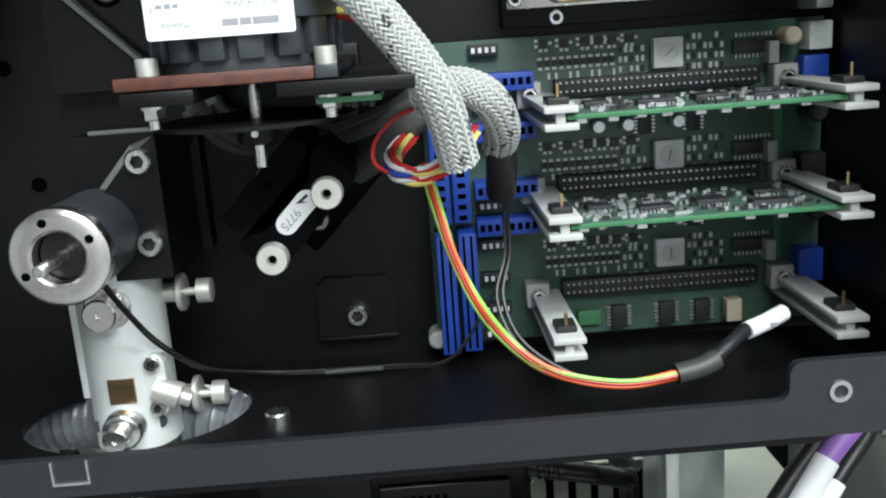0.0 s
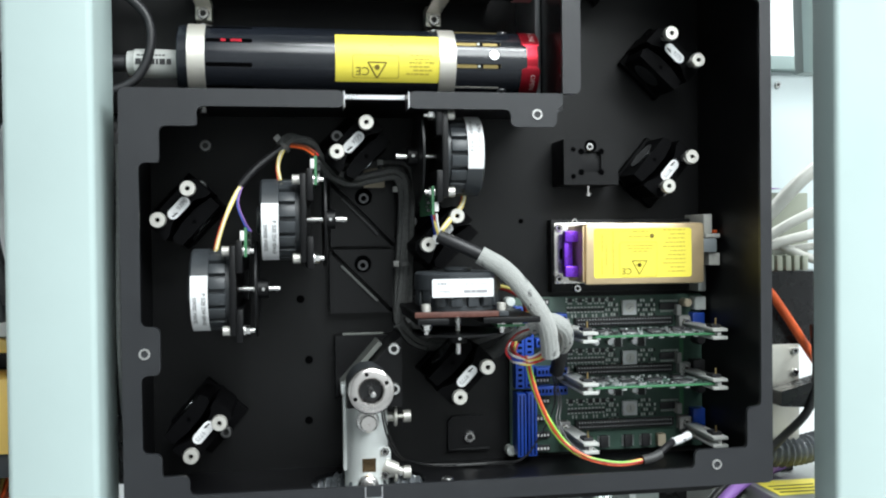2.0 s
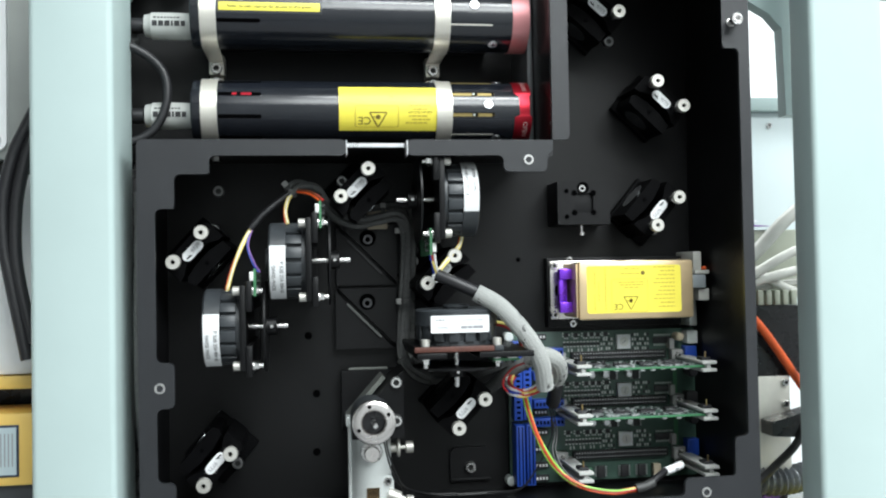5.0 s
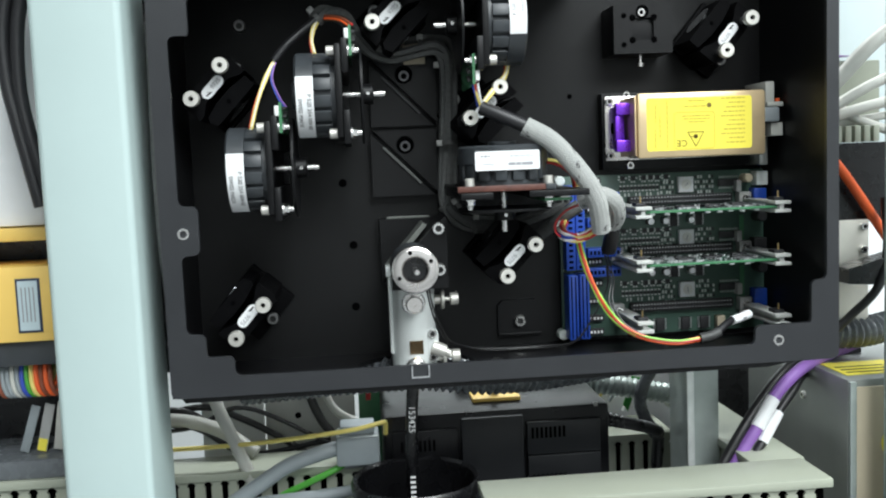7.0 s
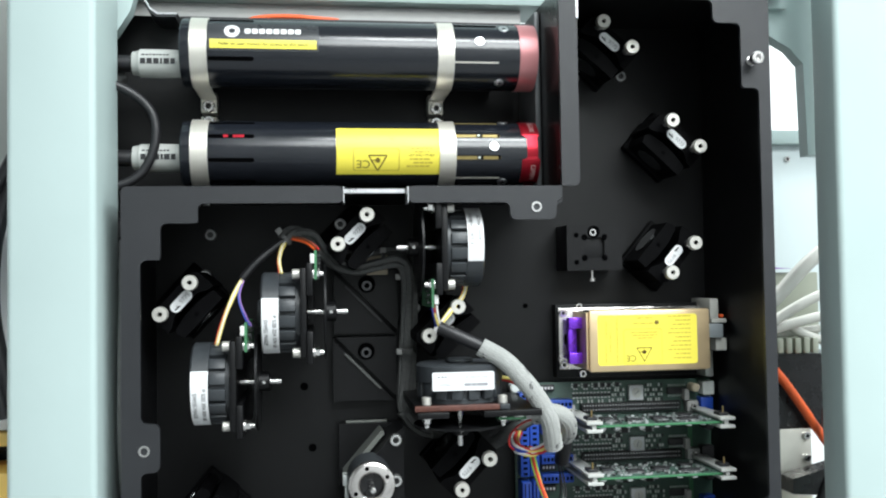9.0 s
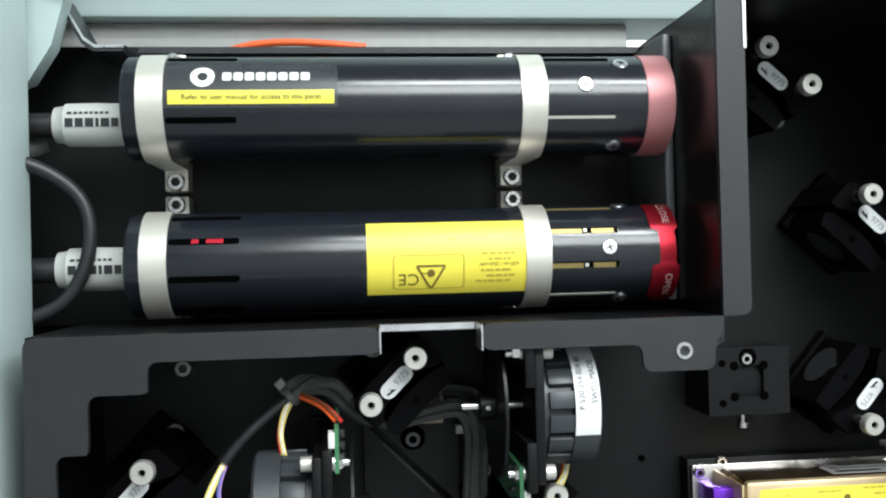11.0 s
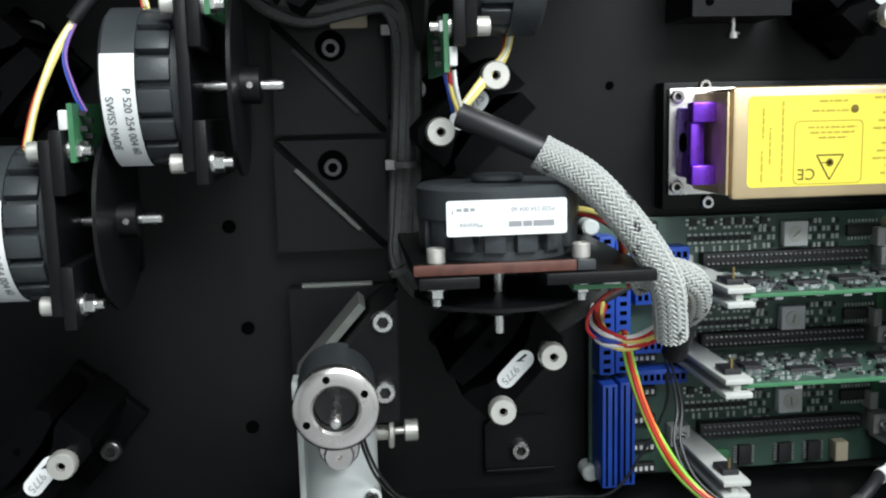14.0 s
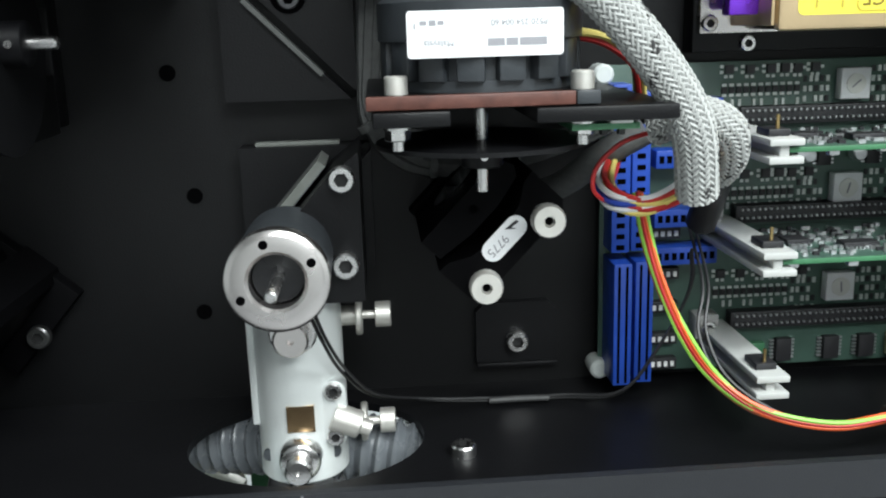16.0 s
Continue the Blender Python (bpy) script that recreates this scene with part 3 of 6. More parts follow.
# ---- stepper motors with filter wheels ----
def stepper(m4=False):
    """Shaft along local +x through the origin, plate face at x = 0; z is out of the mounting plate, which lies at z = -0.071."""
    t = thing("filter_wheel_motor", on_plate(0, 0), "round black stepper motor turning a thin black filter wheel", "motor", "filter wheel motors")
    k = 1.1 if m4 else 1.0
    bm = bmesh.new()
    lathe(bm, (0, 0, 0), "x", [(a, q * k) for a, q in ((-0.0245, 0.012), (-0.0245, 0.0245), (-0.0232, 0.026), (-0.0132, 0.026), (-0.0128, 0.0225), (-0.003, 0.0225), (-0.003, 0.0235), (0, 0.0235))], 56)
    part("motor_body", bm, MOTOR, t, "dark ribbed motor housing")
    part("rear_hub", made(cyl, (0, 0, 0), "x", 0.0085 * k, -0.0272, -0.0246, 28, 0.0008), MOTOR, t)
    rib = as_mesh("rib", made(box, (-0.0080, 0, 0.0230 * k), (0.0104, 0.0072, 0.0052), None, 0.0006), MOTOR)
    for i in range(16):
        part("rib", rib, MOTOR, t).matrix_local = Matrix.Rotation(2 * math.pi * (i + 0.5) / 16, 4, "X")
    if not m4:
        n, bm, rows = 16, bmesh.new(), []
        span, mid = radians(100), radians(118)
        for i in range(n + 1):
            a = mid - span / 2 + span * i / n
            rows.append([bm.verts.new((x, 0.02622 * math.cos(a), 0.02622 * math.sin(a))) for x in (-0.0236, -0.0132)])
        for p, q in zip(rows, rows[1:]):
            bm.faces.new((p[0], p[1], q[1], q[0]))
        lab = part("label", bm, PAPER, t, "white curved paper label with small print")
        for body, x in (("SWISS MADE", -0.0213), ("P 520 254 004 60", -0.0160)):
            me = flat_text(body, 0.0034)
            for v in me.vertices:
                a = mid + v.co.x / 0.0264
                v.co = Vector((x + v.co.y, 0.0264 * math.cos(a), 0.0264 * math.sin(a)))
            me.materials.clear()
            me.materials.append(INK)
            part("lettering", me, INK, lab)
    end = 0.0485 if m4 else 0.0300
    part("motor_plate", made(boxr, 0, 0.0040, -0.0325 if m4 else -0.027, 0.028, -0.060, 0.0262 if m4 else 0.0285, 0.0006), ANOD, t)
    if m4:
        part("plate_edge", made(boxr, 0, 0.0036, -0.0325, 0.0215, 0.0264, 0.0285, 0.0004), BROWN, t, "worn brown edge of the plate")
        part("plate_edge", made(boxr, 0, 0.0036, 0.0217, 0.028, 0.0264, 0.0285, 0.0004), MOTOR, t)
    part("bracket_arm", made(boxr, 0.0040, 0.0080, -0.031, -0.011, -0.061, 0.030, 0.0006), ANOD, t)
    part("bracket_arm", made(boxr, 0.0040, 0.0080, 0.011, end if m4 else 0.031, -0.061, 0.030, 0.0006), ANOD, t)
    part("bracket_foot", made(boxr, -0.004, 0.0080, -0.029, 0.029, -0.071, -0.061, 0.0006), ANOD, t)
    bm = bmesh.new()
    lathe(bm, (0, 0, 0), "x", [(0.0150, 0.004), (0.0150, 0.0305), (0.0163, 0.0305), (0.0163, 0.0062), (0.0225, 0.0062), (0.0230, 0.0055), (0.0230, 0.002)], 64)
    part("filter_wheel", bm, ANOD, t, "thin round black filter wheel")
    part("shaft", made(cyl, (0, 0, 0), "x", 0.0019, 0.0, 0.0305, 16, 0.0004), STEEL, t)
    part("hub_screw", made(cyl, (0.0195, 0, 0.0062), "z", 0.0011, 0, 0.0005, 10), STEEL, t)
    for y in (-0.0245, 0.0245):
        z = 0.0220
        part("bolt", made(lathe, (0, y, z), "x", [(0, 0.0031), (-0.0044, 0.0031), (-0.0048, 0.0027), (-0.0048, 0.0016), (-0.0028, 0.0015)], 20), KNOB, t)
        bm = bmesh.new()
        cyl(bm, (0, y, z), "x", 0.0038, 0.0080, 0.0090, 20)
        lathe(bm, (0, y, z), "x", [(0.0090, 0.0034), (0.0117, 0.0034), (0.0121, 0.003)], 6)
        cyl(bm, (0, y, z), "x", 0.0018, 0.0121, 0.0146, 14)
        part("nut", bm, STEEL, t)
    return t


def sensor_board(parent, sign=1):
    bm = bmesh.new()
    boxr(bm, 0.009, 0.0106, 0.030 * sign - 0.009, 0.030 * sign + 0.009, -0.03, 0.026)
    b = part("sensor_board", bm, PCB2, parent, "small green optical sensor circuit board")
    bm = bmesh.new()
    for i in range(6):
        box(bm, (0.0118, 0.030 * sign - 0.006 + 0.0024 * i, 0.012 + 0.006 * (i % 2)), (0.0022, 0.0016, 0.003))
    part("small_component", bm, CHIP, b)
    part("plug", made(boxr, 0.0065, 0.009, 0.034 * sign - 0.003, 0.034 * sign + 0.003, 0.018, 0.027, 0.0003), WHITE, b)


def motors():
    w = 0.071
    up = Matrix.Translation((0, 0, w))
    m1 = stepper()
    sensor_board(m1)
    copy_thing(m1, on_plate(-0.1405, 1.263) @ up)
    m1.matrix_world = on_plate(-0.1835, 1.219) @ up
    copy_thing(m1, on_plate(-0.0475, 1.304, 180) @ up)
    m4 = stepper(True)
    sensor_board(m4)
    m4.matrix_world = on_plate(-0.0375, 1.2035, -90) @ up
    tagged(m4, "round black stepper motor on a brown plate with a white label")


motors()


# ---- slotted filter holders ----
def filter_holder(u, v, label, tall=False, glass=None):
    t = thing("filter_holder", on_plate(u, v), label, "optic holder", "slotted filter holders")
    s = -1 if tall else 1
    bm = bmesh.new()
    h = 0.0228
    g = 0.0022
    lo = [(-h, -h), (h - g, -h), (-h, h - g)]
    hi = [(h, h), (-h + g, h), (h, -h + g)]
    prism(bm, [(s * x, y) for x, y in lo][::s], 0, 0.010)
    prism(bm, [(s * x, y) for x, y in hi][::s], 0, 0.010 if not tall else 0.011)
    boxr(bm, -h, h, -h, h, 0, 0.004, 0.0004)
    part("holder_block", bm, ANOD, t)
    m = Matrix.Rotation(radians(-45 * s), 4, "Z")
    bm = bmesh.new()
    box(bm, (0, -0.0022 if not tall else 0, 0.0088), (0.036, 0.0016, 0.0066 if not tall else 0.014), m)
    part("filter_glass", bm, glass or FILTEREDGE, t, "glass filter plate set in a diagonal slot")
    if not tall:
        # flat disc, the counterbore's shade put into its colour
        part("counterbore", made(cyl, (0.001, 0.0125, 0), "z", 0.0062, 0.0100, 0.0104, 24), HOLLOWSHADE, t)
        screw(t, 0.001, 0.0115, 0.0078, DIMSCREW)
    return t


filter_holder(-0.0955, 1.2675, "black square filter holder block with a dark diagonal slot", glass=CHIP)
filter_holder(-0.0965, 1.2195, "black square filter holder block with a diagonal slot")
filter_holder(-0.093, 1.158, "black filter holder block behind the fibre coupler", True)


def coupler_bracket():
    t = thing("coupler_bracket", on_plate(0, 0), "tall black wedge bracket with two socket screws", "bracket")
    bm = bmesh.new()
    prism(bm, [(-0.0735, 1.184), (-0.0835, 1.1762), (-0.1105, 1.1455), (-0.1105, 1.1365), (-0.0735, 1.1365)], 0.011, 0.055)
    part("wedge", bm, ANOD, t)
    for v in (1.176, 1.149):
        screw(t, -0.079, v, 0.055, SCREW)
    bm = bmesh.new()
    prism(bm, [(-0.0872, 1.1792), (-0.0848, 1.1771), (-0.1110, 1.1475), (-0.1134, 1.1496)], 0.011, 0.0365)
    part("glass_plate", bm, GLASSEDGE, t, "upright glass filter plate with a pale ground edge")
    # pale strip draws the glint along the top edge of the holder block
    part("top_edge_glint", made(boxr, -0.1105, -0.081, 1.1808, 1.1822, 0.004, 0.0085, 0.0002), GLASSEDGE, t)


coupler_bracket()


# ---- fibre coupler ----
def fibre_coupler():
    t = thing("fibre_coupler", on_plate(-0.097, 1.153), "silver tubular fibre coupler with adjusting screws and round flange", "fibre coupler")
    f = 0.088  # face of the flange
    bm = bmesh.new()
    lathe(bm, (0, 0, 0), "z", [(0.050, 0.0143), (f - 0.007, 0.0143), (f - 0.006, 0.0128), (f - 0.006, 0.008)], 40)
    part("head_body", bm, MOTOR, t)
    bm = bmesh.new()
    lathe(bm, (0, 0, 0), "z", [(f - 0.006, 0.0148), (f - 0.0013, 0.0148), (f - 0.0007, 0.0143), (f - 0.0002, 0.0125), (f, 0.0105), (f, 0.0088), (f - 0.0009, 0.0079), (f - 0.007, 0.0076)], 64)
    fl = part("flange", bm, NICKEL, t, "bright nickel ring flange with three holes")
    for a in (105, 28, 205):
        x, y = 0.0112 * math.cos(radians(a)), 0.0112 * math.sin(radians(a))
        part("flange_hole", made(cyl, (x, y, f - 0.0004), "z", 0.0013, 0.0, 0.0006, 14), HOLLOWSHADE, fl)
    part("bore", made(cyl, (0, 0, f - 0.007), "z", 0.0073, 0.0, 0.0012, 28), BLKPL, t)
    part("pin", made(cyl, (0, 0, f - 0.006), "z", 0.0017, 0.0, 0.021, 16, 0.0004), STEEL, t)
    z, r, lo = 0.041, 0.0148, -0.0785
    bm = bmesh.new()
    lathe(bm, (0, 0, z), "y", [(lo, 0.009), (lo, r - 0.001), (lo + 0.001, r), (-0.003, r), (-0.002, r - 0.001), (-0.002, 0.009)], 48)
    part("barrel", bm, ALU, t, "satin aluminium barrel")
    bm = bmesh.new()
    boxr(bm, -0.0160, -0.0136, -0.060, -0.002, z - 0.004, z + 0.006, 0.0005)
    boxr(bm, -0.0172, -0.0130, -0.008, -0.001, z - 0.004, z + 0.008, 0.0005)
    boxr(bm, 0.0115, 0.0165, -0.006, -0.001, z - 0.002, z + 0.007, 0.0005)
    part("side_strip", bm, ALU, t)
    bm = bmesh.new()
    lathe(bm, (0, -0.0255, z), "z", [(0.0118, 0.0078), (0.0142, 0.0078), (0.0148, 0.0072)], 28)
    part("focus_ring", bm, STEEL, t)
    bm = bmesh.new()
    lathe(bm, (0, -0.0255, z), "z", [(0.0148, 0.0056), (0.0225, 0.0056), (0.0232, 0.0050), (0.0232, 0.0012), (0.0215, 0.001)], 28)
    part("set_screw", bm, NICKEL, t)
    bm = bmesh.new()
    lathe(bm, (0, -0.0680, z), "z", [(0.0095, 0.0072), (0.0195, 0.0066), (0.0202, 0.0060), (0.0205, 0.0046)], 32)
    part("fibre_socket", bm, STEEL, t)
    bm = bmesh.new()
    lathe(bm, (0, -0.0680, z), "z", [(0.0205, 0.0044), (0.0265, 0.0044), (0.0272, 0.0038), (0.0272, 0.0009), (0.0262, 0.0008)], 28)
    part("fibre_plug", bm, STEEL, t)
    for x in (-0.0108, 0.0108):
        part("barrel_hole", made(cyl, (x, -0.0690, z + 0.0090), "z", 0.0021, 0, 0.0014, 16), MOTOR, t)
    bm = bmesh.new()
    boxr(bm, -0.0038, 0.0052, -0.0595, -0.0505, z + 0.0112, z + 0.0149)
    part("window", bm, AMBER, t, "amber coated window in the barrel")
    bm = bmesh.new()
    prism(bm, [(x + 0.0115, y - 0.0545) for y, x in pill(0.0225, 0.0080)][::-1], z + 0.004, z + 0.0125)
    part("clamp_plate", bm, ALU, t)
    for dy in (-0.0080, 0.0080):
        screw(t, 0.0115, -0.0545 + dy, z + 0.0118, SMALLSCREW)
    bm = bmesh.new()
    lathe(bm, (0.011, -0.0555, z + 0.012), "x", [(0, 0.0046), (0.009, 0.0046), (0.0095, 0.004), (0.0095, 0.0028), (0.013, 0.0028)], 22)
    bm.transform(Matrix.Translation((0.011, -0.0555, 0)) @ Matrix.Rotation(radians(-24), 4, "Z") @ Matrix.Translation((-0.011, 0.0555, 0)))
    part("plunger", bm, KNOB, t)

    def thumbscrew(x, y, zz):
        bm = bmesh.new()
        cyl(bm, (x, y, zz), "x", 0.0034, -0.004, 0.004, 16)
        cyl(bm, (x, y, zz), "x", 0.0068, 0.004, 0.0062, 28, 0.0005)
        cyl(bm, (x, y, zz), "x", 0.0015, 0.0062, 0.0105, 12)
        lathe(bm, (x, y, zz), "x", [(0.0105, 0.0038), (0.0107, 0.0044), (0.0155, 0.0044), (0.0159, 0.0038)], 18)
        part("thumb_screw", bm, KNOB, t, "small knurled thumb screw")
    thumbscrew(0.0155, -0.0265, 0.037)
    thumbscrew(0.0155, -0.0660, 0.035)
    return t


fibre_coupler()


# ---- laser tubes ----
def on_tube(a, w):
    """Turns straight-out shapes to the angle a round the tube."""
    return Matrix.Translation((0, 0, w)) @ Matrix.Rotation(radians(a - 90), 4, "X")


def tube_cap(notched, r, w):
    """A ring cap; a notched one is cut back where the finger grips."""
    n, rings = 96, [[], [], [], []]
    bm = bmesh.new()
    for k in range(n):
        a = 2 * math.pi * k / n
        d = math.degrees(a) % 90
        deep = min(1.0, max(0.0, (22 - abs(d - 83 if d > 45 else d + 7)) / 3)) if notched else 0.0
        x0, x1, q = 0.0068 + 0.0034 * deep, 0.0195 - 0.0014 * deep, r + 0.0005 - 0.0006 * deep
        for ring, x, rad in zip(rings, (x0, x0 + 0.0002, x1 - 0.0004, x1), (r - 0.001, q, q, q - 0.0005)):
            ring.append(bm.verts.new((x, rad * math.cos(a), w + rad * math.sin(a))))
    for p, q in zip(rings, rings[1:]):
        for k in range(n):
            bm.faces.new((p[k], p[(k + 1) % n], q[(k + 1) % n], q[k]))
    bm.faces.new(rings[3])
    return bm


def laser_tube(v, cap, cap_label, label):
    t = thing("laser_tube", on_plate(0, v), label, "laser", "laser tubes")
    r, w = 0.0222, 0.053
    low = v < 1.4
    bm = bmesh.new()
    lathe(bm, (0, 0, w), "x", [(-0.216, 0.018), (-0.216, r - 0.001), (-0.215, r), (0.0105, r), (0.0108, r - 0.0003), (0.0108, 0.02)], 64)
    part("tube", bm, TUBE, t, "glossy black anodised tube")
    c = part("end_cap", tube_cap(low, r, w), cap, t, cap_label)
    if low:
        for body, mid in (("CLOSE", 38), ("OPEN", 128)):
            me = flat_text(body, 0.0044)
            for vv in me.vertices:
                a = radians(mid) + vv.co.x / r
                vv.co = Vector((0.0145 + vv.co.y, (r + 0.0007) * math.cos(a), w + (r + 0.0007) * math.sin(a)))
            me.materials.clear()
            me.materials.append(PALEINK)
            part("lettering", me, PALEINK, c)
    left, right = ((30, 65, 106, 148), (24, 62, 101, 140)) if low else ((30, 111), (32, 111))
    for x0, x1, angles in ((-0.198, -0.169, left), (-0.0385, -0.0075, right)):
        for a in angles:
            m = on_tube(a, w)
            # dark slots are thin near-black strips, their inner shade put into the colour
            inside = DULLBRASS if (x1 > -0.1 and low and a < 120) else CREAM if (x1 > -0.1 and a > 100) else HOLLOWSHADE
            thin = 0.0012 if inside is CREAM or a in (24, 140) else 0.0026
            bm = bmesh.new()
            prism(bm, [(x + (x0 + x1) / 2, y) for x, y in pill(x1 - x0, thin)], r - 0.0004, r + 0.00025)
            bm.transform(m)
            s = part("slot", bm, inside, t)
            if x1 < -0.1 and a == 65 and low:
                bm = bmesh.new()
                for dx, ll in ((-0.179, 0.007), (-0.187, 0.003)):
                    box(bm, (dx, 0, r + 0.0003), (ll, 0.0019, 0.0002), m)
                part("red_part", bm, RED, s)
            if inside is DULLBRASS and a in (62, 101):
                part("slot_rim", made(box, (-0.023, 0.0012, r + 0.0003), (0.030, 0.0004, 0.0003), m), HOLLOWSHADE, s)
                for dx, ll in ((-0.0215, 0.0042), (-0.0086, 0.0016)):
                    part("dark_gap", made(box, (dx, 0, r + 0.0003), (ll, 0.0024, 0.0003), m), HOLLOWSHADE, s)
                part("inner_screw", made(cyl, (-0.0222, 0, r + 0.0004), "z", 0.0009, 0, 0.0002, 14), PADS, s).data.transform(m)
    for x in (-0.204, -0.043):
        bm = bmesh.new()
        lathe(bm, (0, 0, w), "x", [(x - 0.0055, r + 0.0001), (x - 0.0055, r + 0.0009), (x + 0.0055, r + 0.0009), (x + 0.0055, r + 0.0001)], 64)
        s = part("strap", bm, CREAM, t, "satin steel clamping strap")
        for side in (-1, 1):
            out = 0.0255 if low and side < 0 else 0.0325
            bm = bmesh.new()
            boxr(bm, x - 0.0055, x + 0.0055, min(side * 0.018, side * out), max(side * 0.018, side * out), 0.0, 0.014, 0.0008)
            box(bm, (x, side * 0.0222, 0.033), (0.011, 0.0013, 0.040))
            part("strap_foot", bm, CREAM, s)
            screw(t, x, side * (out - 0.0042), 0.014, SCREW)
    part("tube_rest", made(boxr, -0.21, 0.0, -0.012, 0.012, 0, 0.0315, 0.0005), ANOD, t)
    for x, a in ((-0.012, 82), (-0.003, 14), (-0.005, 150)) if low else ((-0.0205, 74), (-0.003, 43), (-0.006, 150)):
        m = on_tube(a, w)
        bm = made(lathe, (x, 0, r - 0.0006), "z", [(0, 0.0030), (0.0008, 0.0034), (0.0012, 0.0030), (0.0013, 0.001)], 22)
        bm.transform(m)
        h = part("screw_head", bm, BARE, t)
        turn = Matrix.Translation((x, 0, r + 0.0007)) @ Matrix.Rotation(radians(30 + a), 4, "Z")
        bm = bmesh.new()
        box(bm, (0, 0, 0), (0.0034, 0.0007, 0.0003), m @ turn)
        box(bm, (0, 0, 0.0001), (0.0007, 0.0034, 0.0003), m @ turn)
        part("cross_slot", bm, INK, h)
    return t


def curved_label(parent, x0, x1, a0, a1, r, w, material, label):
    bm, n, rows = bmesh.new(), 14, []
    for i in range(n + 1):
        a = radians(a0 + (a1 - a0) * i / n)
        rows.append([bm.verts.new((x, r * math.cos(a), w + r * math.sin(a))) for x in (x0, x1)])
    for p, q in zip(rows, rows[1:]):
        bm.faces.new((p[0], p[1], q[1], q[0]))
    return part("label", bm, material, parent, label)


def wrap(me, r, w, mid, x, flip):
    """Lays flat print on a tube: its x along the tube."""
    for v in me.vertices:
        k = -1 if flip else 1
        a = radians(mid) - k * v.co.y / r
        v.co = Vector((x + k * v.co.x, r * math.cos(a), w + r * math.sin(a)))
    return me


def warning_print(bold=True):
    """A warning triangle with its beam mark as one flat mesh, upright."""
    bm = bmesh.new()
    def seg(a, b, t):
        a, b = Vector((*a, 0)), Vector((*b, 0))
        d = (b - a) / 8
        side = Vector((-d.y, d.x, 0)).normalized() * t / 2
        for k in range(8):
            p, q = a + d * k, a + d * (k + 1)
            bm.faces.new([bm.verts.new(c) for c in (p - side, q - side, q + side, p + side)])
    T = [(-0.006, -0.004), (0.006, -0.004), (0.0, 0.0065)]
    for a, b in zip(T, T[1:] + T[:1]):
        seg(a, b, 0.0009 if bold else 0.0006)
    for i in range(8):
        a = math.pi * i / 8
        seg((0.0017 * math.cos(a), -0.0008 + 0.0017 * math.sin(a)), (-0.0017 * math.cos(a), -0.0008 - 0.0017 * math.sin(a)), 0.0005)
    seg((0.0, -0.0008), (0.004, -0.0008), 0.0004)
    return as_mesh("warning_print", bm, BRINK)


def text_lines(rows, h, seed):
    """Lines of print too small to read, as word-length bars: rows of x0, x1, y."""
    rnd, bm = random.Random(seed), bmesh.new()
    for x0, x1, y in rows:
        x = x0
        while x < x1:
            e = min(x1, x + rnd.uniform(0.0012, 0.0038))
            bm.faces.new([bm.verts.new((p, y + q, 0)) for p, q in ((x, -h / 2), (e, -h / 2), (e, h / 2), (x, h / 2))])
            x = e + 0.0006
    return as_mesh("printed_lines", bm, FADEINK)


def frame_print(w, h, t=0.0003, r=0.0015):
    """A thin rounded frame round the middle."""
    bm, a = bmesh.new(), rrect(w, h, r)
    p = []
    for (x0, y0), (x1, y1) in zip(a, a[1:] + a[:1]):
        p += [(x0 + (x1 - x0) * k / 8, y0 + (y1 - y0) * k / 8) for k in range(8)]
    for (x0, y0), (x1, y1) in zip(p, p[1:] + p[:1]):
        k = 1 - 2 * t / min(w, h)
        bm.faces.new([bm.verts.new((x, y, 0)) for x, y in ((x0, y0), (x1, y1), (x1 * k, y1 * k), (x0 * k, y0 * k))])
    return as_mesh("frame_print", bm, FADEINK)


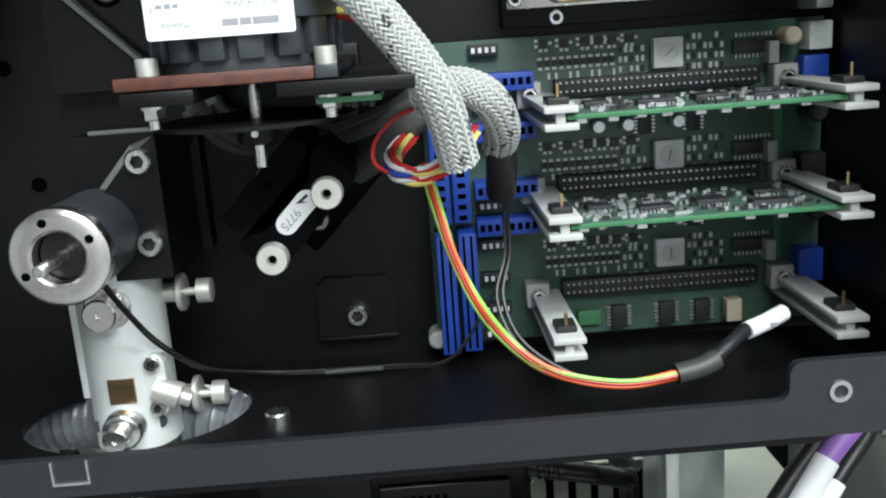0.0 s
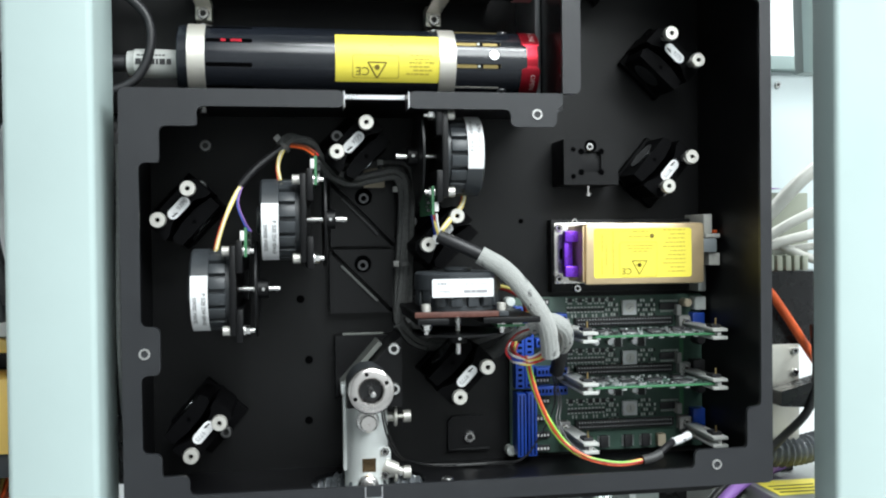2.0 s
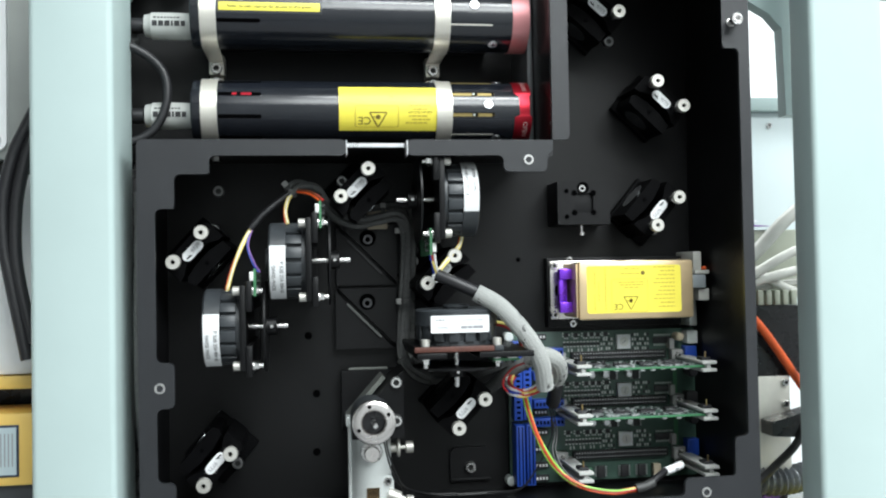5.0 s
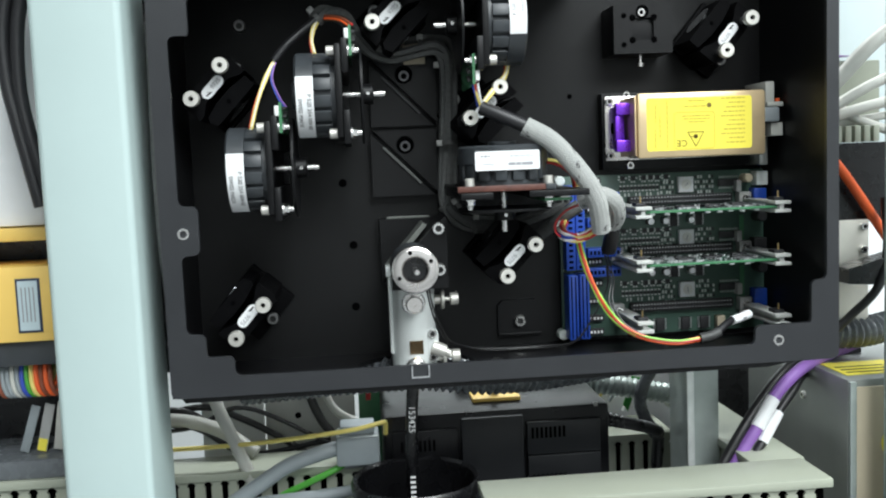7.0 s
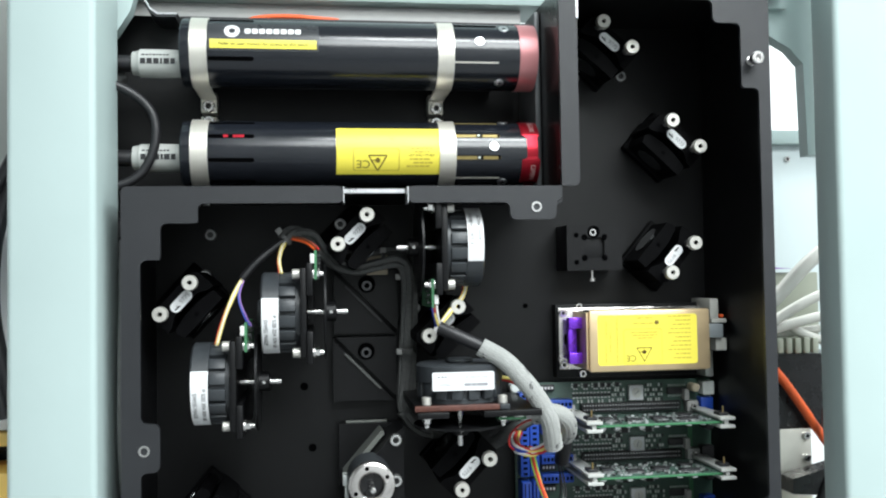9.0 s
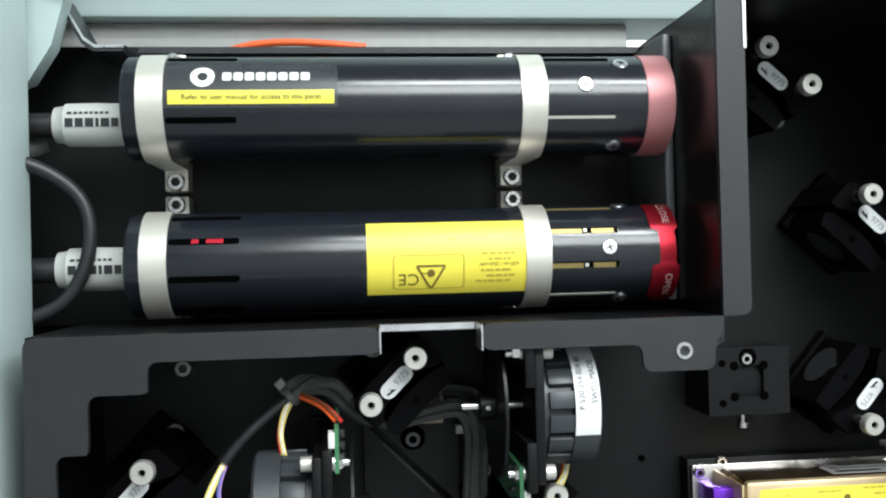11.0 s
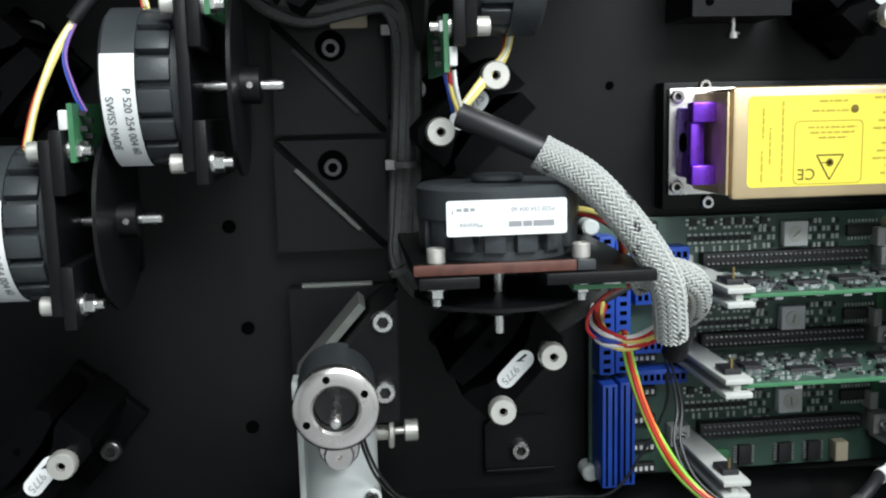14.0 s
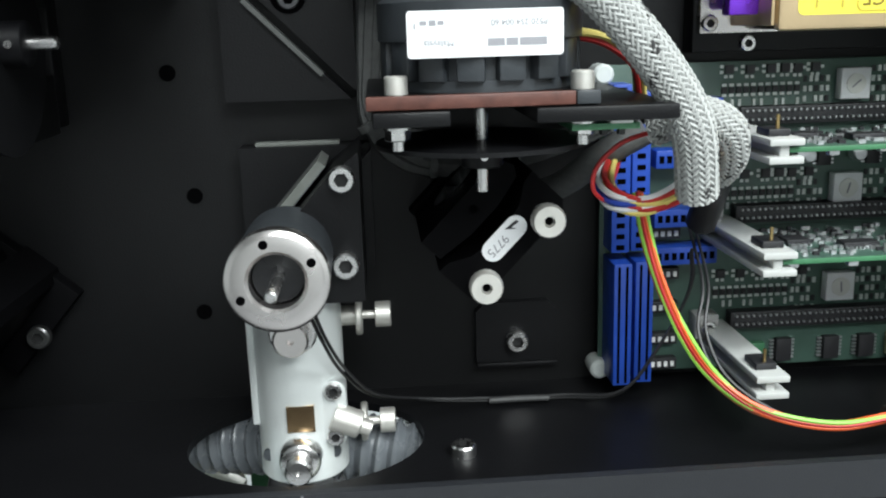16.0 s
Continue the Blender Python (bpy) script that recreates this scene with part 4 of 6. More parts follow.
def tubes():
    r, w = 0.0222, 0.053
    lo = laser_tube(1.3675, RED, "red anodised end cap", "black laser tube with yellow warning label and red cap")
    lab = curved_label(lo, -0.1165, -0.0485, 132, 46, r + 0.00015, w, YELLOW, "yellow laser warning label")
    part("warning_print", wrap(warning_print(), r + 0.0003, w, 108, -0.0896, True), BRINK, lab)
    part("lettering", wrap(flat_text("CE", 0.0075), r + 0.0003, w, 112, -0.0990, True), BRINK, lab).data.materials.append(BRINK)
    part("frame_print", wrap(frame_print(0.0305, 0.0153), r + 0.0003, w, 105, -0.0905, True), FADEINK, lab)
    lines = [(-0.0085 + 0.002 * (i % 2), 0.0085 - 0.0022 * ((i + 1) % 3), -0.0065 + 0.0024 * i) for i in (0, 1, 3, 4, 5)] + [(0.017, 0.020, -0.013)]
    part("lettering", wrap(flat_text("638 nm / 25.0 mW", 0.0022), r + 0.0003, w, 97, -0.0605, True), BRINK, lab).data.materials.append(BRINK)
    tagged(part("printed_lines", wrap(text_lines(lines, 0.0009, 3), r + 0.0003, w, 102, -0.062, True), FADEINK, lab), kind="stuff")
    hi = laser_tube(1.4350, PINK, "faded red anodised end cap", "black laser tube with white maker's mark and red cap")
    lab = curved_label(hi, -0.1985, -0.127, 98, 44, r + 0.00015, w, LABELDK, "charcoal maker's label with yellow strip")
    strip = curved_label(hi, -0.1965, -0.1285, 94, 79, r + 0.0003, w, YELLOW, "thin yellow notice strip")
    part("lettering", wrap(flat_text("Refer to user manual for access to this panel", 0.00315), r + 0.0005, w, 86.5, -0.1625, False), INK, strip).data.materials.append(INK)
    bm = bmesh.new()
    n = 24
    for i in range(n):
        a, b = 2 * math.pi * i / n, 2 * math.pi * (i + 1) / n
        bm.faces.new([bm.verts.new((q * math.cos(t), q * math.sin(t), 0)) for q, t in ((0.0021, a), (0.0050, a), (0.0050, b), (0.0021, b))])
    part("maker_mark", wrap(as_mesh("maker_mark", bm, WINK), r + 0.0005, w, 63, -0.1825, False), WINK, lab)
    for i in range(8):
        x, bm = 0.0046 * i - 0.0161, bmesh.new()
        bm.faces.new([bm.verts.new((x + p, q, 0)) for p, q in rrect(0.0038, 0.0042, 0.0009)])
        part("maker_mark", wrap(as_mesh("maker_mark", bm, WINK), r + 0.0005, w, 63, -0.1565, False), WINK, lab)


tubes()


def tube_connector(v, label):
    t = thing("cable_connector", on_plate(-0.236, v), label, "connector", "laser cable connectors")
    w, r = 0.043, 0.0094
    bm = bmesh.new()
    lathe(bm, (0, 0, w), "x", [(-0.0140, 0.006), (-0.0138, 0.0078), (-0.0100, 0.0084), (-0.0090, r), (0.004, r + 0.0002), (0.0125, r), (0.0195, r - 0.0004), (0.0195, 0.006)], 32)
    part("printed_sleeve", bm, SLEEVEW, t, "pale grey printed sleeve")
    part("cable_boot", made(cyl, (-0.014, 0, w), "x", 0.0055, -0.016, 0.0, 14, 0.001), SHRINK, t)
    bm, x = bmesh.new(), -0.0078
    for a in (0.0034, 0.0034, 0.0036, 0.0014, 0.0036, 0.0030):
        bm.faces.new([bm.verts.new((x + p * a, -0.0012 + q * 0.0019, 0)) for p, q in ((0, -1), (1, -1), (1, 1), (0, 1))])
        x += a + 0.0008
    x = -0.0070
    for a in (0.0020, 0.0016, 0.0015, 0.0016, 0.0013, 0.0016, 0.0014, 0.0016):
        bm.faces.new([bm.verts.new((x + p * a, 0.0032 + q * 0.0006, 0)) for p, q in ((0, -1), (1, -1), (1, 1), (0, 1))])
        x += a + 0.0007
    tagged(part("printed_lines", wrap(as_mesh("printed_lines", bm, INK), r + 0.0004, w, 84, 0.0, False), INK, t), kind="stuff")
    return t


tube_connector(1.430, "pale grey sleeved cable connector with dark print")
tube_connector(1.3665, "pale grey sleeved cable connector behind a cable loop")


def cable(name, pts, r, material, label, group="", n=10, per=8, ribs=0.0, pitch=0.006):
    """A cable along u, v, w points of the plate's frame."""
    t = thing(name, on_plate(pts[0][0], pts[0][1]), label, "cable", group)
    o = Vector((pts[0][0], pts[0][1], 0))
    part("jacket", made(sweep, [Vector(p) - o for p in pts], r, n, per, ribs, pitch), material, t)
    return t


cable("laser_cable", [(-0.258, 1.424, 0.033), (-0.275, 1.415, 0.04), (-0.30, 1.40, 0.035)], 0.005, LOOM, "black laser cable running behind the post")
cable("laser_cable", [(-0.30, 1.415, 0.06), (-0.262, 1.413, 0.06), (-0.238, 1.398, 0.055), (-0.234, 1.375, 0.055), (-0.245, 1.353, 0.055), (-0.27, 1.344, 0.055), (-0.30, 1.343, 0.05)], 0.0031, SHRINK, "looping dark grey laser cable")


cable("orange_cable", [(-0.182, 1.475, -0.012), (-0.168, 1.4785, -0.012), (-0.145, 1.4795, -0.012), (-0.112, 1.4775, -0.013)], 0.0019, W_ORG, "orange cable under the cabinet beam")


# ---- gold laser module ----
def gold_laser():
    t = thing("laser_module", on_plate(0.102, 1.2375), "gold laser module with large yellow warning label", "laser")
    part("base_block", made(boxr, -0.0575, 0.062, -0.029, 0.0250, 0, 0.010, 0.0006), ANOD, t)
    part("base_plate", made(boxr, -0.0560, 0.0575, -0.0225, 0.0225, 0.010, 0.013, 0.0005), NICKEL, t, "bare metal base plate")
    part("cover", made(boxr, -0.0438, 0.0455, -0.0218, 0.0218, 0.0440, 0.049, 0.0020), GOLD, t, "gold chromated sheet cover")
    part("inner_shell", made(boxr, -0.0410, 0.0450, -0.0213, 0.0213, 0.0132, 0.0438, 0.002), BRONZE, t)
    part("end_flange", made(boxr, -0.0452, -0.0440, -0.0200, 0.0200, 0.0132, 0.0470, 0.0004), GOLD, t, "gold end sheet of the cover")
    sl = part("side_label", made(boxr, 0.004, 0.044, 0.0214, 0.0216, 0.026, 0.040), GREYPL, t, "silver label on the shaded side")
    part("printed_bar", made(boxr, 0.007, 0.030, 0.02165, 0.0218, 0.035, 0.038), INK, sl)
    part("printed_bar", made(boxr, 0.007, 0.038, 0.02165, 0.0218, 0.029, 0.031), INK, sl)
    bm = bmesh.new()
    prism(bm, [(x - 0.0012, y + 0.0005) for x, y in rrect(0.0730, 0.0352, 0.0020)], 0.049, 0.0492)
    lab = part("label", bm, YELLOW, t, "yellow laser warning label")
    turned = Matrix.Rotation(math.pi, 4, "Z")
    part("warning_print", warning_print(False), BRINK, lab).matrix_local = Matrix.Translation((-0.0040, -0.0088, 0.0494)) @ turned @ Matrix.Diagonal((0.92, 0.92, 1, 1))
    lettering("CE", 0.0062, BRINK, lab, Matrix.Translation((-0.0136, -0.0122, 0.0494)) @ turned)
    part("frame_print", frame_print(0.0282, 0.0246, 0.00025, 0.002), FADEINK, lab).matrix_local = Matrix.Translation((-0.0048, -0.0040, 0.0494))
    lines = [(0.0165 + 0.0018 * ((i * 7) % 4), 0.0333, 0.0172 - 0.00295 * i) for i in range(11)]
    lines += [(-0.0089, 0.0062, 0.0126), (-0.006, 0.0055, 0.0163), (-0.0105, 0.0095, 0.0062), (-0.0095, 0.009, 0.0042), (-0.006, 0.006, 0.0022)]
    tagged(part("printed_lines", text_lines(lines, 0.0007, 5), FADEINK, lab), kind="stuff").matrix_local = Matrix.Translation((-0.003, -0.0005, 0.0494))
    cols = [(-0.015, -0.003, 0.0258), (0.002, 0.014, 0.0255), (-0.008, 0.006, 0.0226), (-0.015, 0.016, 0.0176)]
    tagged(part("printed_lines", text_lines(cols, 0.0006, 6), FADEINK, lab), kind="stuff").matrix_local = Matrix.Translation((-0.006, 0, 0.0494)) @ Matrix.Rotation(math.pi / 2, 4, "Z")
    bm = bmesh.new()
    lathe(bm, (0.0055, 0.0125, 0.0493), "z", [(0, 0.0016), (0.0001, 0.0016), (0.0001, 0.0007), (0.00012, 0.0006)], 16)
    part("printed_ring", bm, BRINK, lab)
    bm = bmesh.new()
    boxr(bm, -0.0530, -0.0470, -0.0145, 0.0145, 0.013, 0.030, 0.001)
    boxr(bm, -0.0550, -0.0450, -0.0165, -0.0085, 0.030, 0.037, 0.0008)
    boxr(bm, -0.0550, -0.0450, 0.0085, 0.0165, 0.030, 0.037, 0.0008)
    boxr(bm, -0.0550, -0.0510, -0.0085, 0.0085, 0.030, 0.035, 0.0008)
    part("aperture_block", bm, PURPLE, t, "purple anodised aperture block")
    part("aperture", made(cyl, (-0.0530, 0, 0.022), "x", 0.004, -0.0006, 0.0001, 20), HOLLOWSHADE, t)
    for x, y in ((-0.0530, 0.0190), (-0.0530, -0.0190), (0.0510, 0.0190), (0.0510, -0.0190)):
        screw(t, x, y, 0.013, SMALLSCREW)
    for x, y in ((-0.040, 0.0232), (-0.038, -0.0262)):
        screw(t, x, y, 0.010, SMALLSCREW)
    return t


gold_laser()


def plug():
    t = thing("data_plug", on_plate(0.148, 1.239), "grey multi-pin plug in the laser's end", "connector")
    part("plug_body", made(boxr, 0.0, 0.0125, -0.0015, 0.0087, 0.020, 0.042, 0.0012), GREYCABLE, t)
    part("plug_latch", made(boxr, 0.0135, 0.0165, 0.0125, 0.0150, 0.026, 0.034, 0.0006), W_ORG, t)
    b = thing("shield_bracket", on_plate(0.148, 1.239), "bent bare metal shield bracket round a plug", "bracket")
    part("bracket_sheet", made(boxr, 0.0045, 0.0160, 0.0092, 0.0122, 0.0, 0.040, 0.0006), PALECABLE, b)
    part("bracket_sheet", made(boxr, 0.0060, 0.0125, 0.0122, 0.0265, 0.0, 0.034, 0.0006), PALECABLE, b)
    part("bracket_sheet", made(boxr, 0.0080, 0.0165, -0.0110, -0.0020, 0.0, 0.038, 0.0006), PALECABLE, b)
    part("bracket_tail", made(boxr, 0.0050, 0.0115, -0.0310, -0.0112, 0.0, 0.026, 0.0012), PSU, b)


plug()


def beam_block():
    t = thing("beam_block", on_plate(0.069, 1.304), "black machined optic block with a cross-shaped pocket", "optic holder")
    bm = bmesh.new()
    h, g, a = 0.0205, 0.0075, 0.0165
    boxr(bm, -h, h, -a, a, 0, 0.0285, 0.0005)
    part("block", bm, ANOD, t)
    part("face_plate", outline_sheet(((-h, -g, -a, a), (g, h, -a, a), (-g, g, g, a), (-g, g, -a, -g)), 0.0286, 0.031, 0.0006), ANOD, t)
    for x, y in ((-g, g), (g, g), (-g, -g), (g, -g)):
        part("corner_relief", made(cyl, (x, y, 0.031), "z", 0.0022, 0, 0.0003, 16), HOLLOWSHADE, t)
    for x, y, r in ((-0.0135, 0.009, 0.0018), (-0.0135, -0.0105, 0.0018), (-0.0005, 0.0115, 0.0045)):
        part("drilled_hole", made(cyl, (x, y, 0.031), "z", r, 0, 0.0003, 18), HOLLOWSHADE, t)
    screw(t, -0.0015, 0.0108, 0.0302, SMALLSCREW)
    bm = bmesh.new()
    cyl(bm, (0.001, -0.0165, 0.02), "y", 0.0014, -0.006, 0.001, 12)
    cyl(bm, (0.001, -0.0165, 0.02), "y", 0.0029, -0.008, -0.0055, 18)
    part("thumb_screw", bm, NICKEL, t)


beam_block()


# ---- control electronics ----
OPENING = as_mesh("opening", made(box, (0, 0, 0), (0.0030, 0.0018, 0.0004)), HOLLOWSHADE)
OPENING2 = as_mesh("opening", made(box, (0, 0, 0), (0.0017, 0.0026, 0.0004)), HOLLOWSHADE)
LEVER = as_mesh("lever", made(box, (0, 0, 0), (0.0013, 0.0019, 0.0008)), WHITE)


def backplane():
    t = thing("backplane_board", on_plate(0, 0), "green backplane circuit board crowded with small components", "circuit board")
    x0, x1, y0, y1, z = 0.013, 0.1645, 1.0885, 1.205, 0.0065
    part("board", made(boxr, x0, x1, y0, y1, z - 0.0016, z, 0.0002), PCB, t)
    for x, y in ((0.016, 1.0915), (0.016, 1.202)):
        g = part("standoff", made(cyl, (x - 0.003, y, 0), "z", 0.0038, 0, 0.011, 12, 0.001), HOTGLUE, t, "milky white plastic standoff")
    rnd = random.Random(4)
    for row, v in enumerate((1.196, 1.158, 1.120)):
        s = part("rotary_switch", made(boxr, 0.0995, 0.1105, v - 0.0055, v + 0.0055, z, z + 0.0045, 0.0004), PAPER, t, "white square rotary switch")
        part("dial", made(cyl, (0.105, v, z + 0.0045), "z", 0.0036, 0, 0.0004, 24), DIAL, s)
        m = Matrix.Translation((0.105, v, 0)) @ Matrix.Rotation(radians((40, 75, 95)[row]), 4, "Z")
        bm = bmesh.new()
        box(bm, (0, 0, z + 0.005), (0.0040, 0.0005, 0.0003), m)
        part("dial_slot", bm, GREYINK, s)
        # grids of small surface parts beside the switch
        square = as_mesh("square_chip", made(box, (0, 0, 0.0007), (0.0030, 0.0030, 0.0014)), CHIP)
        bt = bmesh.new()
        for i, x in enumerate((0.0595, 0.0672, 0.0750, 0.0802, 0.0850, 0.0915)):
            y = v + (0.0062, 0.0060, 0.0060, 0.0062, 0.0060, 0.0062)[i]
            pieces("square_chip", square, [(x, y, z)], t)
            for dx, dy in ((-0.0026, 0.001), (-0.0026, -0.001), (0.0026, 0.0), (-0.001, -0.0026), (0.001, -0.0026)):
                box(bt, (x + dx, y + dy, z + 0.0002), (0.0012, 0.0011, 0.0004))
        dark = bmesh.new()
        for i in range(11):
            x = 0.0580 + 0.0027 * i
            box(dark, (x, v - 0.0012, z + 0.0005), (0.0019, 0.0020, 0.0010))
            for dy in (0.0006, -0.0030):
                box(bt, (x, v + dy, z + 0.0003), (0.0016, 0.0010, 0.0006))
            if i % 3:
                box(bt, (x + 0.0005, v - 0.0058, z + 0.0003), (0.0010, 0.0024, 0.0006))
        for k, (xa, n) in enumerate(((0.0880, 5), (0.1135, 7))):
            for i in range(n):
                for j in range(4):
                    if rnd.random() < 0.9:
                        box(bt if (i + j) % 3 else dark, (xa + 0.0021 * i, v + 0.005 - 0.0036 * j - (0.003 if k == 0 else 0), z + 0.0003), (0.0012, 0.0021, 0.0006))
        for i in range(9):
            for dy in (0.0042, -0.0036):
                box(bt, (0.1315 + 0.0016 * i, v + dy, z + 0.0004), (0.0006, 0.0014, 0.0008))
        tagged(part("surface_parts", dark, CHIP, t), kind="stuff")
        tagged(part("solder_pads", bt, PADS, t), kind="stuff")
        part("chip", made(boxr, 0.130, 0.1455, v - 0.0022, v + 0.0026, z, z + 0.0022, 0.0002), CHIP, t)
    for v in (1.1815, 1.1455, 1.1045):
        c = part("card_socket", made(boxr, 0.0625, 0.139, v + 0.001, v + 0.0075, z, z + 0.0055, 0.0003), CHIP, t, "long black edge-card socket")
        bm = bmesh.new()
        for i in range(34):
            box(bm, (0.0645 + 0.00218 * i, v + 0.0062, z + 0.0061), (0.0007, 0.0007, 0.0014))
            box(bm, (0.0645 + 0.00218 * i, v + 0.0030, z + 0.0061), (0.0007, 0.0007, 0.0014))
        tagged(part("contact_pins", bm, SOLDER, c), kind="stuff")
    # blue terminal blocks at the edge
    for x, ya, yb, h in ((0.0178, 1.139, 1.199, 0.012), (0.0255, 1.139, 1.196, 0.010), (0.0178, 1.090, 1.136, 0.017), (0.0262, 1.090, 1.136, 0.015)):
        b = part("terminal_block", made(boxr, x - 0.0033, x + 0.0033, ya, yb, z, z + h, 0.0004), BLUE, t, "blue plastic terminal block")
        if h > 0.0125:
            groove = as_mesh("groove", made(box, (0, (ya + yb) / 2, z + h), (0.0009, yb - ya - 0.002, 0.0004)), HOLLOWSHADE)
            pieces("groove", groove, [(x - 0.0014, 0, 0), (x + 0.0014, 0, 0)], b)
            continue
        n = int((yb - ya) / 0.0038)
        pieces("terminal_opening", OPENING, [(x, ya + (i + 0.5) * (yb - ya) / n, z + h) for i in range(n)], b)
    for v in (1.190, 1.172, 1.1505, 1.1365):
        b = part("pin_header", made(boxr, 0.0305, 0.054, v - 0.0032, v + 0.0032, z, z + 0.011, 0.0003), BLUE, t, "blue plastic pin header")
        pieces("header_opening", OPENING2, [(0.0325 + 0.0028 * i, v, z + 0.011) for i in range(8)], b)
    for v in (1.2015, 1.181, 1.1435, 1.128, 1.115, 1.1025, 1.0925):
        b = part("dip_switch", made(boxr, 0.0315, 0.0425, v - 0.0022, v + 0.0022, z, z + 0.004, 0.0002), CHIP, t)
        pieces("switch_lever", LEVER, [(0.0332 + 0.0025 * i, v, z + 0.0042) for i in range(4)], b)
    for x in (0.085, 0.104, 0.118):
        c = part("chip", made(boxr, x - 0.003, x + 0.003, 1.0905, 1.0995, z, z + 0.003, 0.0002), CHIP, t)
        bm = bmesh.new()
        for i in range(6):
            for s2 in (-1, 1):
                box(bm, (x + s2 * 0.004, 1.0915 + 0.0014 * i, z + 0.0008), (0.0016, 0.0006, 0.0012))
        tagged(part("chip_pins", bm, SOLDER, c), kind="stuff")
    c = part("crystal", made(boxr, 0.0685, 0.0775, 1.0925, 1.0985, z, z + 0.003, 0.0005), PCB2, t)
    part("relay", made(boxr, 0.1265, 0.1325, 1.0905, 1.0995, z, z + 0.006, 0.0004), TAN, t)
    bm = bmesh.new()
    for y0, y1 in ((1.107, 1.135), (1.146, 1.172)):
        boxr(bm, 0.1462, 0.1495, y0, y1, z, z + 0.0004)
    part("power_trace", bm, PCB2, t)
    for v in (1.1705, 1.1335):
        for x in (0.0785, 0.0895, 0.1085):
            part("can_capacitor", made(cyl, (x, v, z), "z", 0.0026, 0.0, 0.0055, 18, 0.0005), SOLDER, t, "silver can capacitor")
        for x in (0.0965, 0.1150):
            c = part("chip", made(boxr, x - 0.0025, x + 0.0025, v - 0.0042, v + 0.0042, z, z + 0.0022, 0.0002), CHIP, t)
            bm = bmesh.new()
            for i in range(6):
                for s2 in (-1, 1):
                    box(bm, (x + s2 * 0.0032, v - 0.0035 + 0.0014 * i, z + 0.0006), (0.0014, 0.0006, 0.0010))
            tagged(part("chip_legs", bm, SOLDER, c), kind="stuff")
    for v in (1.185, 1.149, 1.112):
        part("regulator", made(boxr, 0.1535, 0.163, v - 0.0065, v + 0.0065, z, z + 0.009, 0.0006), BLUE if v != 1.149 else CHIP, t)
    for v in (1.1935, 1.1570, 1.1185):
        part("pin_header", made(boxr, 0.1415, 0.1452, v - 0.004, v + 0.004, z, z + 0.007, 0.0003), GREYPL, t, "grey plastic pin header")
        part("coil", made(cyl, (0.1520, v - 0.009, z), "z", 0.0030, 0.0, 0.006, 16, 0.0006), CHIP, t)
        part("film_capacitor", made(boxr, 0.1545, 0.1600, v - 0.0135, v - 0.0100, z, z + 0.008, 0.0008), PCB2, t)
    part("jumper_block", made(boxr, 0.155, 0.1635, 1.1935, 1.2035, z, z + 0.010, 0.0005), HOTGLUE, t)
    part("capacitor", made(cyl, (0.149, 1.199, z), "z", 0.0032, 0, 0.011, 18, 0.0008), TAN, t)
    for v in (1.171, 1.134):
        part("capacitor", made(cyl, (0.1585, v, z), "z", 0.0038, 0, 0.012, 18, 0.0008), CHIP, t)
    return t


backplane()


def card_guide(u, v, label):
    t = thing("card_guide", on_plate(u, v), label, "card guide", "card guides on the backplane")
    bm = bmesh.new()
    boxr(bm, -0.0045, 0.0045, -0.001, 0.0085, 0.0065, 0.0145, 0.0006)
    part("guide_foot", bm, GREYPL, t)
    screw(t, 0, 0.004, 0.0145, SMALLSCREW)
    bm = bmesh.new()
    for s in (-1, 1):
        boxr(bm, -0.002, 0.009, s * 0.0028 - 0.0011, s * 0.0028 + 0.0011, 0.0065, 0.066, 0.0004)
    boxr(bm, 0.002, 0.005, -0.0017, 0.0017, 0.0065, 0.064, 0.0002)
    part("guide_channel", bm, GUIDE, t, "white plastic channel")
    part("pin", made(cyl, (0.0035, 0.0045, 0.058), "y", 0.0006, -0.0005, 0.006, 8), BRASS, t)
    part("latch", made(boxr, 0.0, 0.007, 0.0039, 0.0062, 0.050, 0.060, 0.0004), CHIP, t)


for v in (1.1805, 1.1450, 1.1040):
    card_guide(0.0525, v, "white plastic card guide with a steel screw")
    card_guide(0.1475, v, "white plastic card guide with a steel screw")


